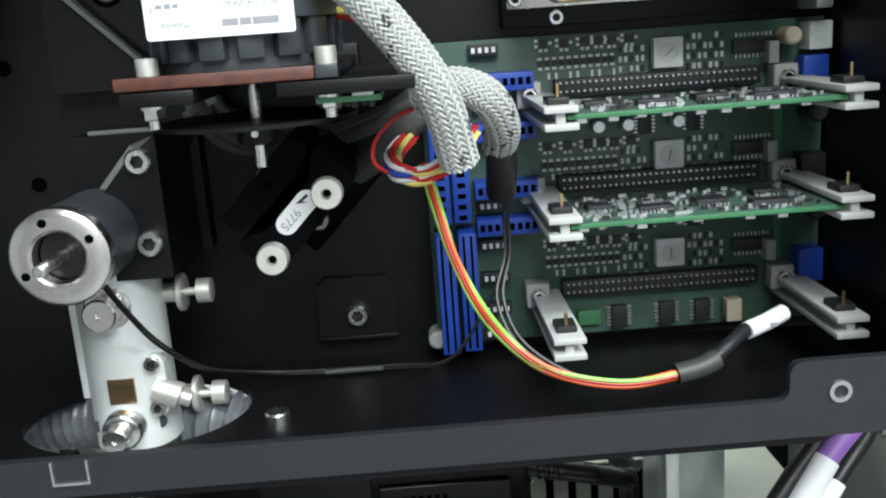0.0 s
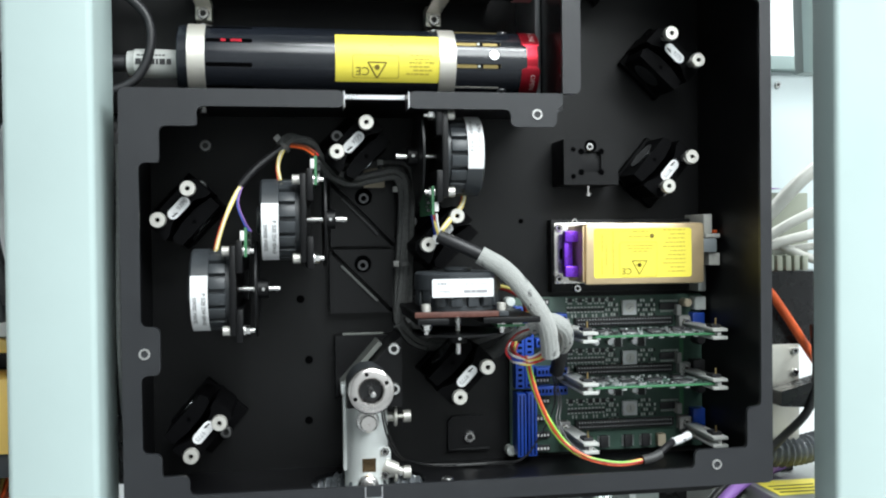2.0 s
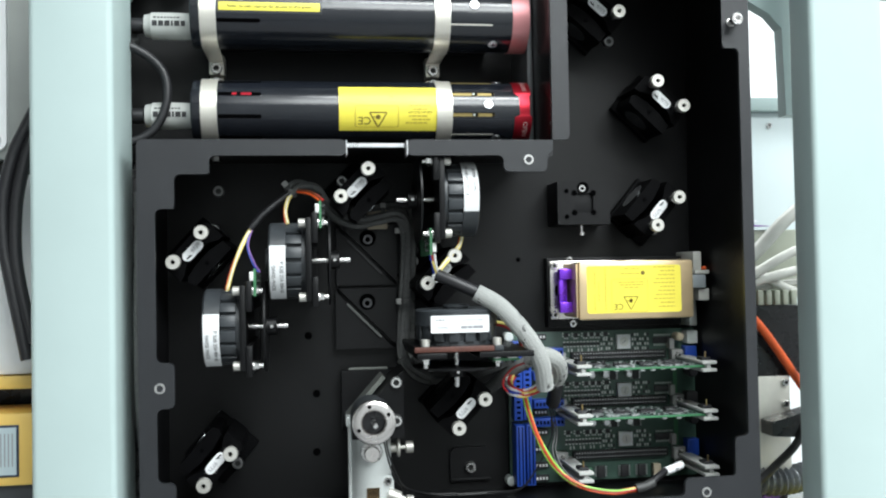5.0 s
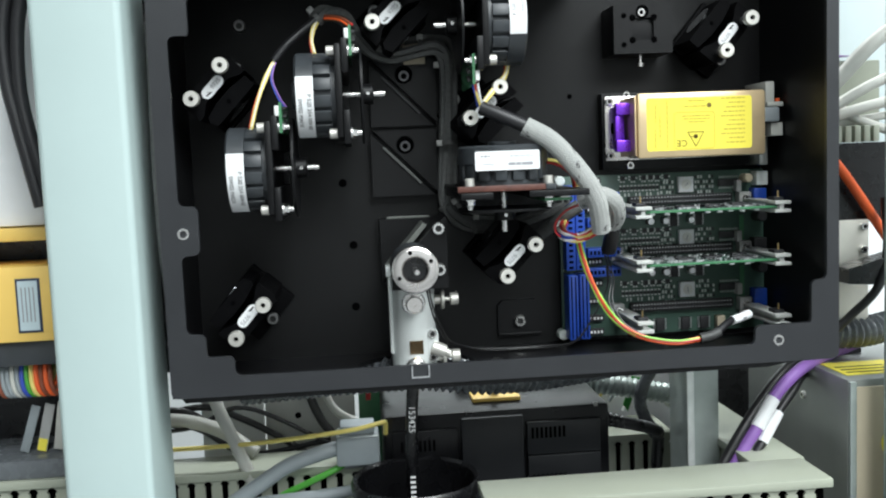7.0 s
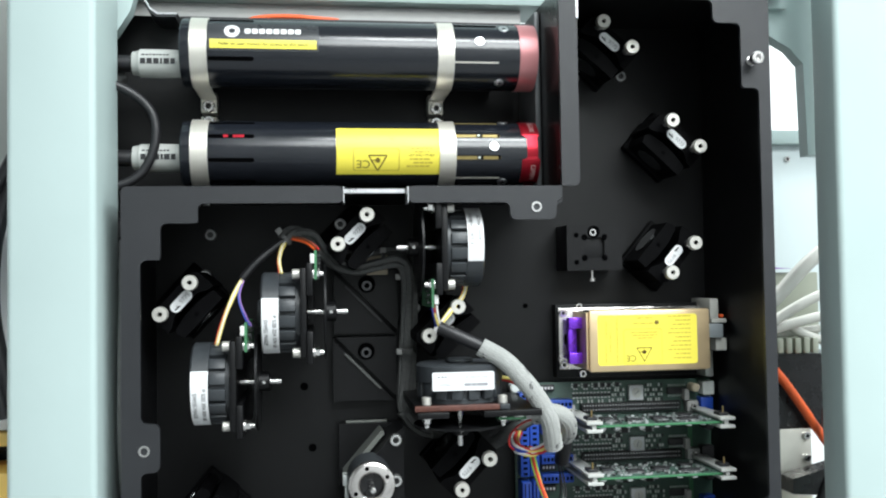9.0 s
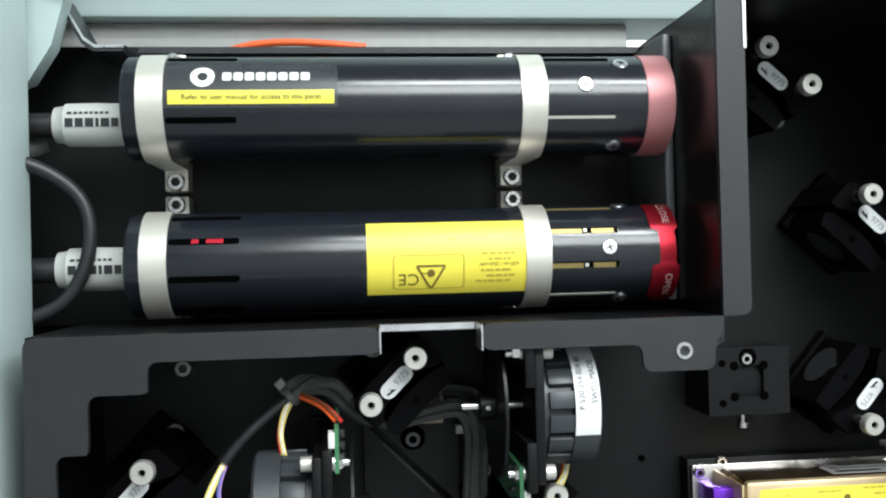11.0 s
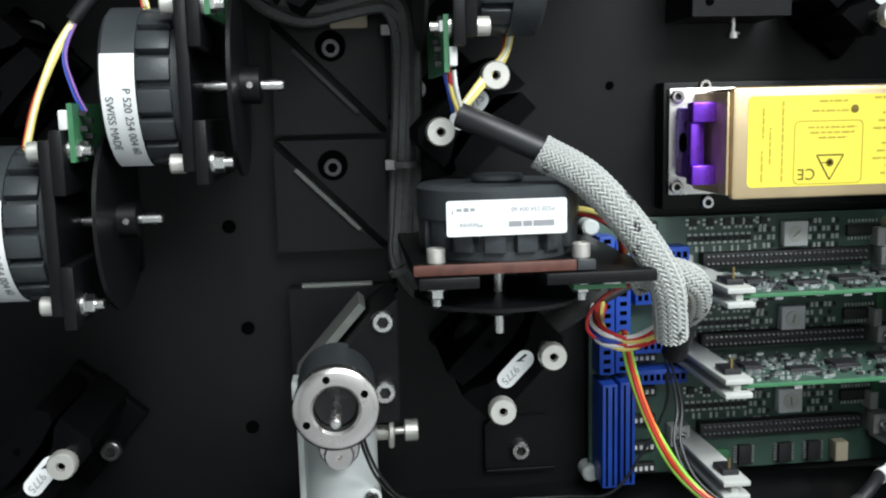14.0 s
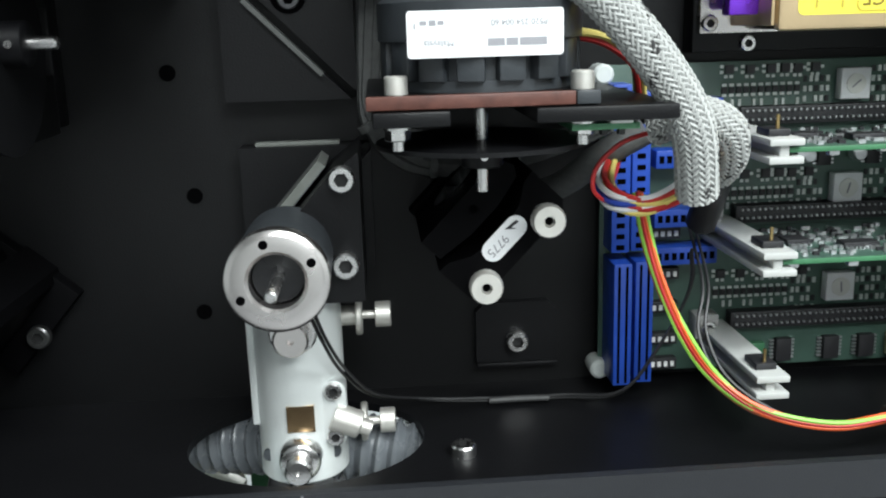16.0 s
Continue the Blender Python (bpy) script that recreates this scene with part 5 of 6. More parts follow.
def driver_card(v, seed):
    t = thing("driver_card", on_plate(0.101, v), "green driver card standing out from the backplane", "circuit board", "driver cards")
    part("board", made(boxr, -0.043, 0.047, -0.0008, 0.0008, 0.012, 0.0622, 0.0002), PCB, t)
    part("board_edge", made(boxr, -0.043, 0.047, -0.0008, 0.0008, 0.06225, 0.0632, 0.0002), PCB2, t, "bright green sawn edge")
    rnd = random.Random(seed)
    bs, bd = bmesh.new(), bmesh.new()
    for i in range(210):
        x, z = rnd.uniform(-0.036, 0.042), rnd.uniform(0.022, 0.061)
        box(bs if i % 3 else bd, (x, 0.0013, z), (rnd.uniform(0.0009, 0.0024), 0.0012, rnd.uniform(0.0008, 0.0018)))
    for x, z, a, b in ((-0.012, 0.05, 0.012, 0.006), (0.008, 0.045, 0.011, 0.009), (0.026, 0.054, 0.014, 0.006), (-0.03, 0.042, 0.008, 0.008), (0.03, 0.036, 0.009, 0.007)):
        c = part("chip", made(boxr, x - a / 2, x + a / 2, 0.0008, 0.0028, z - b / 2, z + b / 2, 0.0002), CHIP, t)
        n = int(a / 0.0013)
        for i in range(n):
            for s2 in (-1, 1):
                box(bs, (x - a / 2 + (i + 0.5) * a / n, 0.0012, z + s2 * (b / 2 + 0.0008)), (0.0006, 0.0009, 0.0016))
    for i in range(9):
        box(bs, (-0.037 + 0.0090 * i + rnd.uniform(-0.002, 0.002), -0.0016, rnd.uniform(0.05, 0.061)), (0.0032, 0.0016, 0.0024))
    tagged(part("surface_parts", bd, CHIP, t), kind="stuff")
    tagged(part("surface_soldering", bs, SOLDER, t), kind="stuff")
    return t


driver_card(1.1805, 1)
driver_card(1.1450, 7)


# ---- wiring inside the box ----
def braided_sleeve(pts, r, label):
    t = thing("braided_sleeve", on_plate(0, 0), label, "cable sleeve", "braided cable sleeves")
    # core coloured darker than the braid, so gaps between strands read as shaded
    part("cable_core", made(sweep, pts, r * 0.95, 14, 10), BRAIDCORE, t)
    path = smooth_path(pts, 14)
    fr = frames(path)
    length = sum((b - a).length for a, b in zip(path, path[1:]))
    bm, strands, turns = bmesh.new(), 22, length / (r * 7.5)
    steps = len(fr) - 1
    sub = 7
    for hand in (1, -1):
        for k in range(strands):
            prev = None
            for i in range(steps * sub + 1):
                f = min(i / sub, steps - 1e-6)
                a, b, g = fr[int(f)], fr[int(f) + 1], f - int(f)
                p, s, d = a[0].lerp(b[0], g), a[1].lerp(b[1], g), a[2].lerp(b[2], g)
                ang = hand * 2 * math.pi * turns * f / steps + 2 * math.pi * k / strands
                over = 0.00026 * math.sin(strands * ang * 0.5 + (0 if hand > 0 else math.pi))
                half = math.pi / strands * 0.76
                row = []
                for q, lift in ((-half, -0.00018), (0, 0.00010), (half, -0.00018)):
                    rr = r + over + lift
                    row.append(bm.verts.new(p + rr * (math.cos(ang + q) * s + math.sin(ang + q) * d)))
                if prev:
                    for j in (0, 1):
                        fc = bm.faces.new((prev[j], prev[j + 1], row[j + 1], row[j]))
                        fc.material_index = 1 if (hand > 0 and k % 22 in (3, 4) and (i // 16) % 2) else 0
                prev = row
    tagged(part("braid", bm, [GREYBRAID, DARKBRAID], t, "grey woven braid with black tracer"), kind="stuff")


braided_sleeve([(-0.026, 1.239, 0.089), (-0.010, 1.229, 0.092), (0.006, 1.211, 0.093), (0.017, 1.193, 0.092), (0.0225, 1.172, 0.083)], 0.0058,
               "thick grey braided cable sleeve with black tracer marks")
braided_sleeve([(0.012, 1.190, 0.072), (0.022, 1.194, 0.078), (0.032, 1.190, 0.078), (0.037, 1.180, 0.068), (0.037, 1.172, 0.055)], 0.0054,
               "grey braided cable sleeve bending behind another")
cable("sleeve_end", [(-0.052, 1.2515, 0.083), (-0.040, 1.246, 0.087), (-0.024, 1.2385, 0.089)], 0.0043, SHRINK, "black heat-shrink end of a cable sleeve")
cable("sleeve_end", [(0.037, 1.180, 0.060), (0.0375, 1.168, 0.055), (0.0375, 1.155, 0.045)], 0.0052, SHRINK, "black heat-shrink end of a cable sleeve")


def bundle(name, label, pts, r, mats, spread, seed=1, group=""):
    """Loose wires following one path side by side."""
    t = thing(name, on_plate(pts[0][0], pts[0][1]), label, "wires", group)
    o, rnd = Vector((pts[0][0], pts[0][1], 0)), random.Random(seed)
    n = len(mats)
    for i, m in enumerate(mats):
        ph = rnd.uniform(0, 6)
        out = []
        for j, p in enumerate(pts):
            a = 2 * math.pi * i / n + 0.5 * j * 0.3
            k = spread * (0.6 + 0.5 * abs(math.sin(ph + j)))
            out.append(Vector(p) - o + Vector((k * math.cos(a), k * math.sin(a), k * 0.6 * math.sin(a + 1))))
        part("wire", made(sweep, out, r, 6, 7), m, t)
    return t


bundle("wire_bundle", "orange green and yellow wires looping to a heat-shrunk end",
       [(0.012, 1.168, 0.060), (0.0155, 1.153, 0.060), (0.0195, 1.138, 0.064), (0.026, 1.123, 0.068), (0.034, 1.1115, 0.070), (0.044, 1.103, 0.075), (0.056, 1.0985, 0.078), (0.072, 1.0960, 0.079), (0.090, 1.0972, 0.0775)],
       0.0008, [W_GRN, W_ORG, W_RED, W_GRN, W_BRN, W_ORG, W_RED], 0.0013, 8)
bundle("wire_bundle", "thin black wire beside the coloured loop",
       [(0.040, 1.150, 0.03), (0.038, 1.135, 0.05), (0.034, 1.122, 0.06), (0.040, 1.108, 0.068), (0.058, 1.097, 0.074), (0.080, 1.0945, 0.076)], 0.0006, [W_BLK, W_BLK], 0.001, 9)
bundle("wire_loop", "white blue yellow and red wires looping from a braided sleeve",
       [(0.027, 1.180, 0.076), (0.021, 1.1725, 0.075), (0.0125, 1.1672, 0.071), (0.0045, 1.1672, 0.066), (0.002, 1.171, 0.056), (0.008, 1.176, 0.040)],
       0.0010, [W_YEL, W_RED, W_WHT, W_BLU, W_WHT, W_YEL, W_RED], 0.0024, 5)
bundle("wire_loop", "single thin red wire loop", [(0.022, 1.1885, 0.064), (0.012, 1.1875, 0.066), (0.004, 1.1845, 0.066), (-0.0025, 1.178, 0.066), (-0.0035, 1.1715, 0.066), (0.001, 1.167, 0.062), (0.006, 1.165, 0.054)], 0.0007, [W_RED], 0.0, 5)
bundle("wire_bundle", "yellow and red motor wires", [(-0.016, 1.218, 0.075), (-0.004, 1.216, 0.078), (0.006, 1.209, 0.074), (0.012, 1.198, 0.06)], 0.0009, [W_YEL, W_YEL, W_RED], 0.0012, 2)
bundle("wire_bundle", "yellow white and purple motor wires", [(-0.193, 1.244, 0.080), (-0.189, 1.258, 0.079), (-0.183, 1.274, 0.075), (-0.176, 1.287, 0.070)], 0.00055, [W_YEL, W_WHT, W_YEL, W_RED, W_YEL, W_WHT, W_YEL], 0.0010, 4)
bundle("wire_bundle", "thin purple sensor wire", [(-0.171, 1.2555, 0.09), (-0.175, 1.262, 0.085), (-0.179, 1.274, 0.078), (-0.176, 1.287, 0.070)], 0.00045, [W_PUR, W_BLU], 0.0006, 4)
bundle("wire_bundle", "yellow and orange motor wires", [(-0.1530, 1.288, 0.076), (-0.1540, 1.296, 0.075), (-0.1525, 1.304, 0.070), (-0.149, 1.310, 0.066)], 0.00055, [W_YEL, W_WHT, W_YEL, W_RED, W_YEL, W_WHT, W_YEL], 0.0010, 6)
bundle("wire_bundle", "red brown and orange sensor wires", [(-0.130, 1.303, 0.088), (-0.136, 1.308, 0.080), (-0.146, 1.311, 0.067)], 0.0008, [W_RED, W_BRN, W_ORG, W_BLK], 0.0012, 8)
bundle("wire_bundle", "yellow and orange motor wires", [(-0.032, 1.279, 0.068), (-0.0345, 1.271, 0.071), (-0.042, 1.263, 0.074), (-0.050, 1.254, 0.078)], 0.00055, [W_YEL, W_WHT, W_YEL, W_RED, W_YEL, W_WHT, W_YEL], 0.0012, 6)
bundle("wire_bundle", "white red and blue sensor wires", [(-0.056, 1.266, 0.09), (-0.055, 1.260, 0.089), (-0.0525, 1.253, 0.084)], 0.0008, [W_WHT, W_RED, W_BLU, W_YEL], 0.0015, 3)
bundle("thin_wire", "thin black sensor wire pair along the bottom", [(-0.0895, 1.143, 0.078), (-0.0865, 1.128, 0.066), (-0.0815, 1.113, 0.054), (-0.0725, 1.097, 0.036), (-0.056, 1.0885, 0.022), (-0.036, 1.0863, 0.020), (-0.004, 1.0866, 0.022), (0.016, 1.0905, 0.03), (0.030, 1.108, 0.03), (0.040, 1.128, 0.03), (0.040, 1.142, 0.03)],
       0.0006, [W_BLK, W_BLK], 0.0009, 2)
cable("heat_shrink", [(-0.031, 1.0863, 0.022), (-0.020, 1.0864, 0.022), (-0.009, 1.0866, 0.023)], 0.0012, GREYLOOM, "grey heat-shrink joint on a thin wire")
cable("sleeve_end", [(0.088, 1.0973, 0.0775), (0.096, 1.0985, 0.0765), (0.102, 1.1005, 0.075)], 0.0035, GREYLOOM, "dark grey heat-shrink over a wire bundle")
cable("sleeve_end", [(0.100, 1.1, 0.0755), (0.108, 1.104, 0.071), (0.115, 1.106, 0.065)], 0.0025, SHRINK, "black heat-shrink over a wire bundle")


def marker_sleeve():
    t = thing("cable_marker", on_plate(0, 0), "white printed marker sleeve on a cable end", "cable marker")
    part("sleeve", made(sweep, [(0.115, 1.1058, 0.0655), (0.123, 1.1066, 0.061), (0.131, 1.1078, 0.056)], 0.0030, 14, 6), PAPER, t)
    bm = bmesh.new()
    box(bm, (0.123, 1.1066, 0.0639), (0.006, 0.0014, 0.0004))
    part("printed_lines", bm, GREYINK, t)


marker_sleeve()
cable("cable_loom", [(-0.1775, 1.285, 0.071), (-0.170, 1.294, 0.070), (-0.161, 1.302, 0.068), (-0.150, 1.3105, 0.066)], 0.0026, SHRINK, "black heat-shrink cable run between motors")
bundle("cable_loom", "grey-black sleeved cables tied along the plate", [(-0.152, 1.309, 0.066), (-0.145, 1.3145, 0.064), (-0.135, 1.313, 0.055), (-0.127, 1.304, 0.042), (-0.118, 1.296, 0.03), (-0.104, 1.291, 0.022), (-0.088, 1.294, 0.022), (-0.074, 1.296, 0.024), (-0.0665, 1.287, 0.024), (-0.066, 1.262, 0.016), (-0.067, 1.235, 0.014), (-0.069, 1.205, 0.012), (-0.069, 1.190, 0.012), (-0.060, 1.178, 0.012), (-0.045, 1.1725, 0.010), (-0.02, 1.174, 0.012), (0.002, 1.182, 0.016), (0.014, 1.188, 0.02)],
       0.0026, [LOOM, LOOM, LOOM], 0.0028, 12)
bundle("cable_loom", "grey-black cables beside a thicker loom", [(-0.112, 1.302, 0.016), (-0.095, 1.302, 0.014), (-0.075, 1.3035, 0.014), (-0.0635, 1.296, 0.014), (-0.0625, 1.26, 0.014), (-0.0635, 1.21, 0.010), (-0.064, 1.192, 0.010), (-0.055, 1.182, 0.010), (-0.02, 1.180, 0.010)],
       0.0024, [LOOM, LOOM], 0.0024, 13)
cable("cable_loom", [(0.018, 1.186, 0.045), (0.006, 1.178, 0.040), (-0.004, 1.168, 0.030), (-0.012, 1.162, 0.020)], 0.0048, LOOM, "black sleeved cable bending into the wiring", per=8)


def tie(u, v, w, r, deg):
    t = thing("cable_tie", on_plate(u, v, deg), "grey cable tie round a loom", "cable tie", "cable ties")
    bm = bmesh.new()
    lathe(bm, (0, 0, w), "x", [(-0.0013, r), (-0.0013, r + 0.0008), (0.0013, r + 0.0008), (0.0013, r)], 18)
    part("tie_band", bm, LOOM, t)
    part("tie_head", made(boxr, -0.002, 0.002, r, r + 0.004, w - 0.002, w + 0.002, 0.0004), GREYPL, t)


for row in ((-0.150, 1.311, 0.065, 0.0043, 40), (-0.066, 1.285, 0.02, 0.0045, 90), (-0.066, 1.232, 0.02, 0.0045, 90), (-0.069, 1.188, 0.012, 0.0045, -60), (-0.048, 1.173, 0.011, 0.0045, 0), (-0.083, 1.2975, 0.018, 0.0045, 0)):
    tie(*row)
part("pad", made(boxr, -0.0075, 0.0075, -0.0078, 0.0078, 0, 0.012, 0.0008), TAN, thing("tie_mount", on_plate(-0.0868, 1.2945), "tan adhesive cable tie mount", "cable tie"))


def brand_label_on_motor():
    t = thing("motor_label", on_plate(-0.0392, 1.2185), "white paper label with grey print on the motor", "label")
    w, turned = 0.0998, Matrix.Rotation(math.pi, 4, "Z")
    part("label_sheet", made(prism, rrect(0.0395, 0.0116, 0.0009), w, w + 0.0003), PAPER, t)
    lettering("P520 254 004 60", 0.0021, GREYINK, t, Matrix.Translation((0.0085, 0.0026, w + 0.0005)) @ turned)
    lettering("Malaysia", 0.0023, GREYINK, t, Matrix.Translation((-0.0118, -0.0022, w + 0.0005)) @ turned)
    rows = [(0.0005, 0.0048, -0.0022, 0.0018), (0.0052, 0.0082, -0.0022, 0.0018), (0.0086, 0.0155, -0.0022, 0.0019)]
    rows += [(-0.0165, -0.0148, 0.0028, 0.0010), (-0.0142, -0.0125, 0.0028, 0.0013), (-0.0120, -0.0105, 0.0028, 0.0010), (-0.0180, -0.0176, 0.0020, 0.0014)]
    tagged(bars(t, rows, w + 0.0003, GREYINK), kind="stuff")


brand_label_on_motor()


# ---- below and beside the box ----
def fibre():
    t = thing("optical_fibre", on_plate(0, 0), "black optical fibre cable with white printed number", "cable")
    part("jacket", made(sweep, [(-0.0975, 1.080, 0.041), (-0.099, 1.07, 0.041), (-0.101, 1.045, 0.041), (-0.102, 1.015, 0.041), (-0.102, 0.96, 0.041)], 0.0042, 14), BLKPL, t)
    lettering("153425", 0.0062, WINK, t, Matrix.Translation((-0.1012, 1.047, 0.0455)) @ Matrix.Rotation(radians(-92), 4, "Z"))
    bm = bmesh.new()
    for i in range(9):
        boxr(bm, -0.1038, -0.1002, 1.006 - 0.0035 * i, 1.0076 - 0.0035 * i, 0.0450, 0.0454)
    part("printed_marks", bm, WINK, t)
    part("collar", made(boxr, -0.1035, -0.0935, 1.0755, 1.0800, 0.034, 0.048, 0.0006), STEEL, t)


fibre()


def cup():
    m = Matrix.Translation((-0.1005, 0.266, 0.9075))
    t = thing("black_cup", m, "open round black plastic cup with thick lip", "cup")
    bm = bmesh.new()
    lathe(bm, (0, 0, 0), "z", [(0, 0.038), (0.092, 0.041), (0.094, 0.0435), (0.100, 0.0435), (0.102, 0.042), (0.100, 0.0395), (0.004, 0.035)], 56)
    part("cup_body", bm, BLKPL, t)
    part("cup_stand", made(boxr, -0.03, 0.03, -0.03, 0.03, -0.9075, 0, 0.002), BLKPL, t)


cup()


def slotted_duct(m, length, depth, height, label):
    t = thing("wiring_duct", m, label, "wiring duct", "slotted wiring ducts")
    part("cover", made(boxr, 0, length, -0.003, depth + 0.003, height - 0.006, height, 0.001), DUCT, t, "smooth cream snap-on cover")
    part("trough", made(boxr, 0, length, 0.002, depth - 0.002, 0, 0.002), DUCT, t)
    p, z, w = 0.0118, height * 0.35, 0.0080
    bm = bmesh.new()
    prism(bm, [(0.0005, z), (w, z), (w, height - 0.0105), (w - 0.0014, height - 0.0095), (w + 0.0010, height - 0.0062),
               (-0.0008, height - 0.0062), (0.0018, height - 0.0095), (0.0005, height - 0.0105)], 0, 0.002)
    for v in bm.verts:
        v.co = Vector((v.co.x, v.co.z, v.co.y))
    finger = as_mesh("finger", bm, DUCT)
    for y in (0, depth - 0.002):
        side = part("slotted_side", made(boxr, 0, length, y, y + 0.002, 0, z), DUCT, t)
        pieces("finger", finger, [(p * i + 0.001, y, 0) for i in range(int((length - 0.009) / p) + 1)], side)
    # plain black block stands in for the dark inside behind the slots
    part("dark_inside", made(boxr, 0.002, length - 0.002, 0.006, depth - 0.006, 0.003, height - 0.008), HOLLOWSHADE, t)
    return t


slotted_duct(Matrix.Translation((-0.062, 0.201, 0.942)), 0.220, 0.036, 0.070, "cream slotted wiring duct with smooth cover")
slotted_duct(pose(0.158, 0.2412, 0.942, 0, 0, 90), 0.17, 0.033, 0.0695, "cream slotted wiring duct running back")
slotted_duct(Matrix.Translation((-0.40, 0.322, 0.935)), 0.272, 0.036, 0.068, "cream slotted wiring duct crossed by cables")
slotted_duct(Matrix.Translation((0.055, 0.40, 0.92)), 0.07, 0.05, 0.066, "cream slotted wiring duct behind the black case")


def black_case():
    t = thing("black_power_case", Matrix.Translation((-0.120, 0.306, 0.968)), "black moulded power supply case with vents", "power supply")
    part("case_body", made(boxr, 0, 0.166, 0.004, 0.085, 0.0, 0.071, 0.003), CASE, t)
    part("case_stand", made(boxr, 0.005, 0.16, 0.01, 0.08, -0.118, -0.0005, 0.001), BLKPL, t)
    part("front_panel", made(boxr, 0.104, 0.158, 0.0, 0.0038, 0.008, 0.036, 0.0008), PANEL, t)
    part("front_panel", made(boxr, 0.104, 0.158, 0.0, 0.0038, 0.0368, 0.061, 0.0008), PANEL, t)
    part("front_panel", made(boxr, 0.056, 0.101, -0.001, 0.0038, 0.004, 0.067, 0.0008), PANEL, t)
    part("front_panel", made(boxr, 0.006, 0.053, 0.0, 0.0038, 0.006, 0.060, 0.0008), CASE, t)
    slot = as_mesh("vent_slot", made(boxr, 0, 0.0017, -0.0006, -0.0001, 0, 0.008), HOLLOWSHADE)
    pieces("vent_slot", slot, [(x0 + 0.0033 * i, 0, z0) for x0, z0 in ((0.107, 0.049), (0.107, 0.014), (0.012, 0.045)) for i in range(8)], t)
    part("edge_glint", made(boxr, 0.1545, 0.1575, 0.004, 0.0055, 0.0685, 0.0716, 0.0004), GREYPL, t)
    bm = bmesh.new()
    sweep(bm, [(0.165, 0.030, 0.052), (0.180, 0.031, 0.048), (0.198, 0.033, 0.043), (0.212, 0.038, 0.037), (0.218, 0.050, 0.028), (0.220, 0.062, 0.0)], 0.0048, 12)
    part("power_lead", bm, BLKPL, t)
    for i in range(4):
        part("strain_relief", made(cyl, (0.168 + 0.0045 * i, 0.0308, 0.0513 - 0.0012 * i), "x", 0.0062 - 0.0003 * i, 0, 0.0026, 14, 0.0004), BLKPL, t)


black_case()


def angle_upright():
    t = thing("steel_angle", Matrix.Translation((0.0985, 0.292, 0.85)), "bright galvanised steel angle upright", "angle bar")
    part("side_leg", made(boxr, 0.0, 0.0055, 0.0015, 0.038, 0, 0.228, 0.0005), GALV, t)
    # pale strip, the reflection on the leg's front put into its colour
    part("lit_edge", made(boxr, 0.0002, 0.0053, 0.0, 0.0014, 0, 0.228, 0.0003), LITGALV, t)
    part("front_leg", made(boxr, 0.0055, 0.0245, 0.003, 0.006, 0, 0.228, 0.0004), GALV, t)


angle_upright()


def steel_case():
    t = thing("metal_power_case", Matrix.Translation((0.196, 0.25, 0.85)), "grey sheet-metal power supply case with tan side", "power supply")
    part("case_body", made(boxr, 0, 0.10, 0, 0.16, 0, 0.210, 0.001), PSU, t)
    part("edge_strip", made(boxr, 0.0005, 0.005, -0.003, -0.0002, 0.0, 0.209, 0.0004), GALV, t)
    part("side_label", made(boxr, 0.0055, 0.099, -0.0022, -0.0002, 0.0, 0.205, 0.0003), TAN, t)
    part("warning_sticker", made(boxr, 0.006, 0.055, 0.012, 0.05, 0.210, 0.2104), YELLOW, t, "yellow warning sticker on the case")
    line = as_mesh("printed_line", made(boxr, 0.010, 0.046, 0, 0.002, 0, 0.0002), INK)
    pieces("printed_line", line, [(0, 0.018 + 0.008 * i, 0.2104) for i in range(3)], t)
    part("sticker", made(cyl, (0.035, -0.0022, 0.165), "y", 0.012, -0.0004, 0, 28), YELLOW, t, "round yellow sticker")
    screw(t, 0.016, -0.0022, 0.095, SMALLSCREW, TO_NY)
    screw(t, 0.0, 0.06, 0.185, SMALLSCREW, TO_NX)


steel_case()

cable("corrugated_conduit", [(-0.22, 1.060, -0.02), (-0.14, 1.069, 0.004), (-0.09, 1.073, 0.022), (-0.05, 1.069, 0.028), (0.0, 1.066, 0.012), (0.06, 1.067, -0.01), (0.13, 1.069, -0.03)], 0.0115, CONDUIT,
      "grey corrugated plastic conduit running under the box", n=16, per=8, ribs=0.0013, pitch=0.0052)
cable("silver_conduit", [(-0.06, 1.048, -0.070), (0.0, 1.041, -0.073), (0.052, 1.034, -0.074), (0.109, 1.023, -0.074), (0.14, 1.015, -0.076)], 0.008, GALV, "bright metal conduit behind the case", n=16, ribs=0.0008, pitch=0.005)
LEAD = "cables beside the steel case"
cable("power_cable", [(0.108, 0.955, 0.058), (0.1165, 0.990, 0.055), (0.1265, 1.009, 0.051), (0.140, 1.026, 0.048), (0.155, 1.044, 0.041), (0.174, 1.056, 0.031), (0.197, 1.062, 0.016), (0.237, 1.068, -0.004), (0.28, 1.080, -0.012)],
      0.0045, W_PUR, "thick purple power cable with a white marker", LEAD)
cable("power_cable", [(0.099, 0.955, 0.056), (0.108, 0.992, 0.053), (0.1175, 1.008, 0.050), (0.131, 1.026, 0.046), (0.147, 1.043, 0.039), (0.164, 1.055, 0.029), (0.184, 1.0625, 0.014), (0.214, 1.066, -0.006), (0.26, 1.075, -0.015)],
      0.0036, W_BLK, "thick black cable beside a purple one", LEAD)
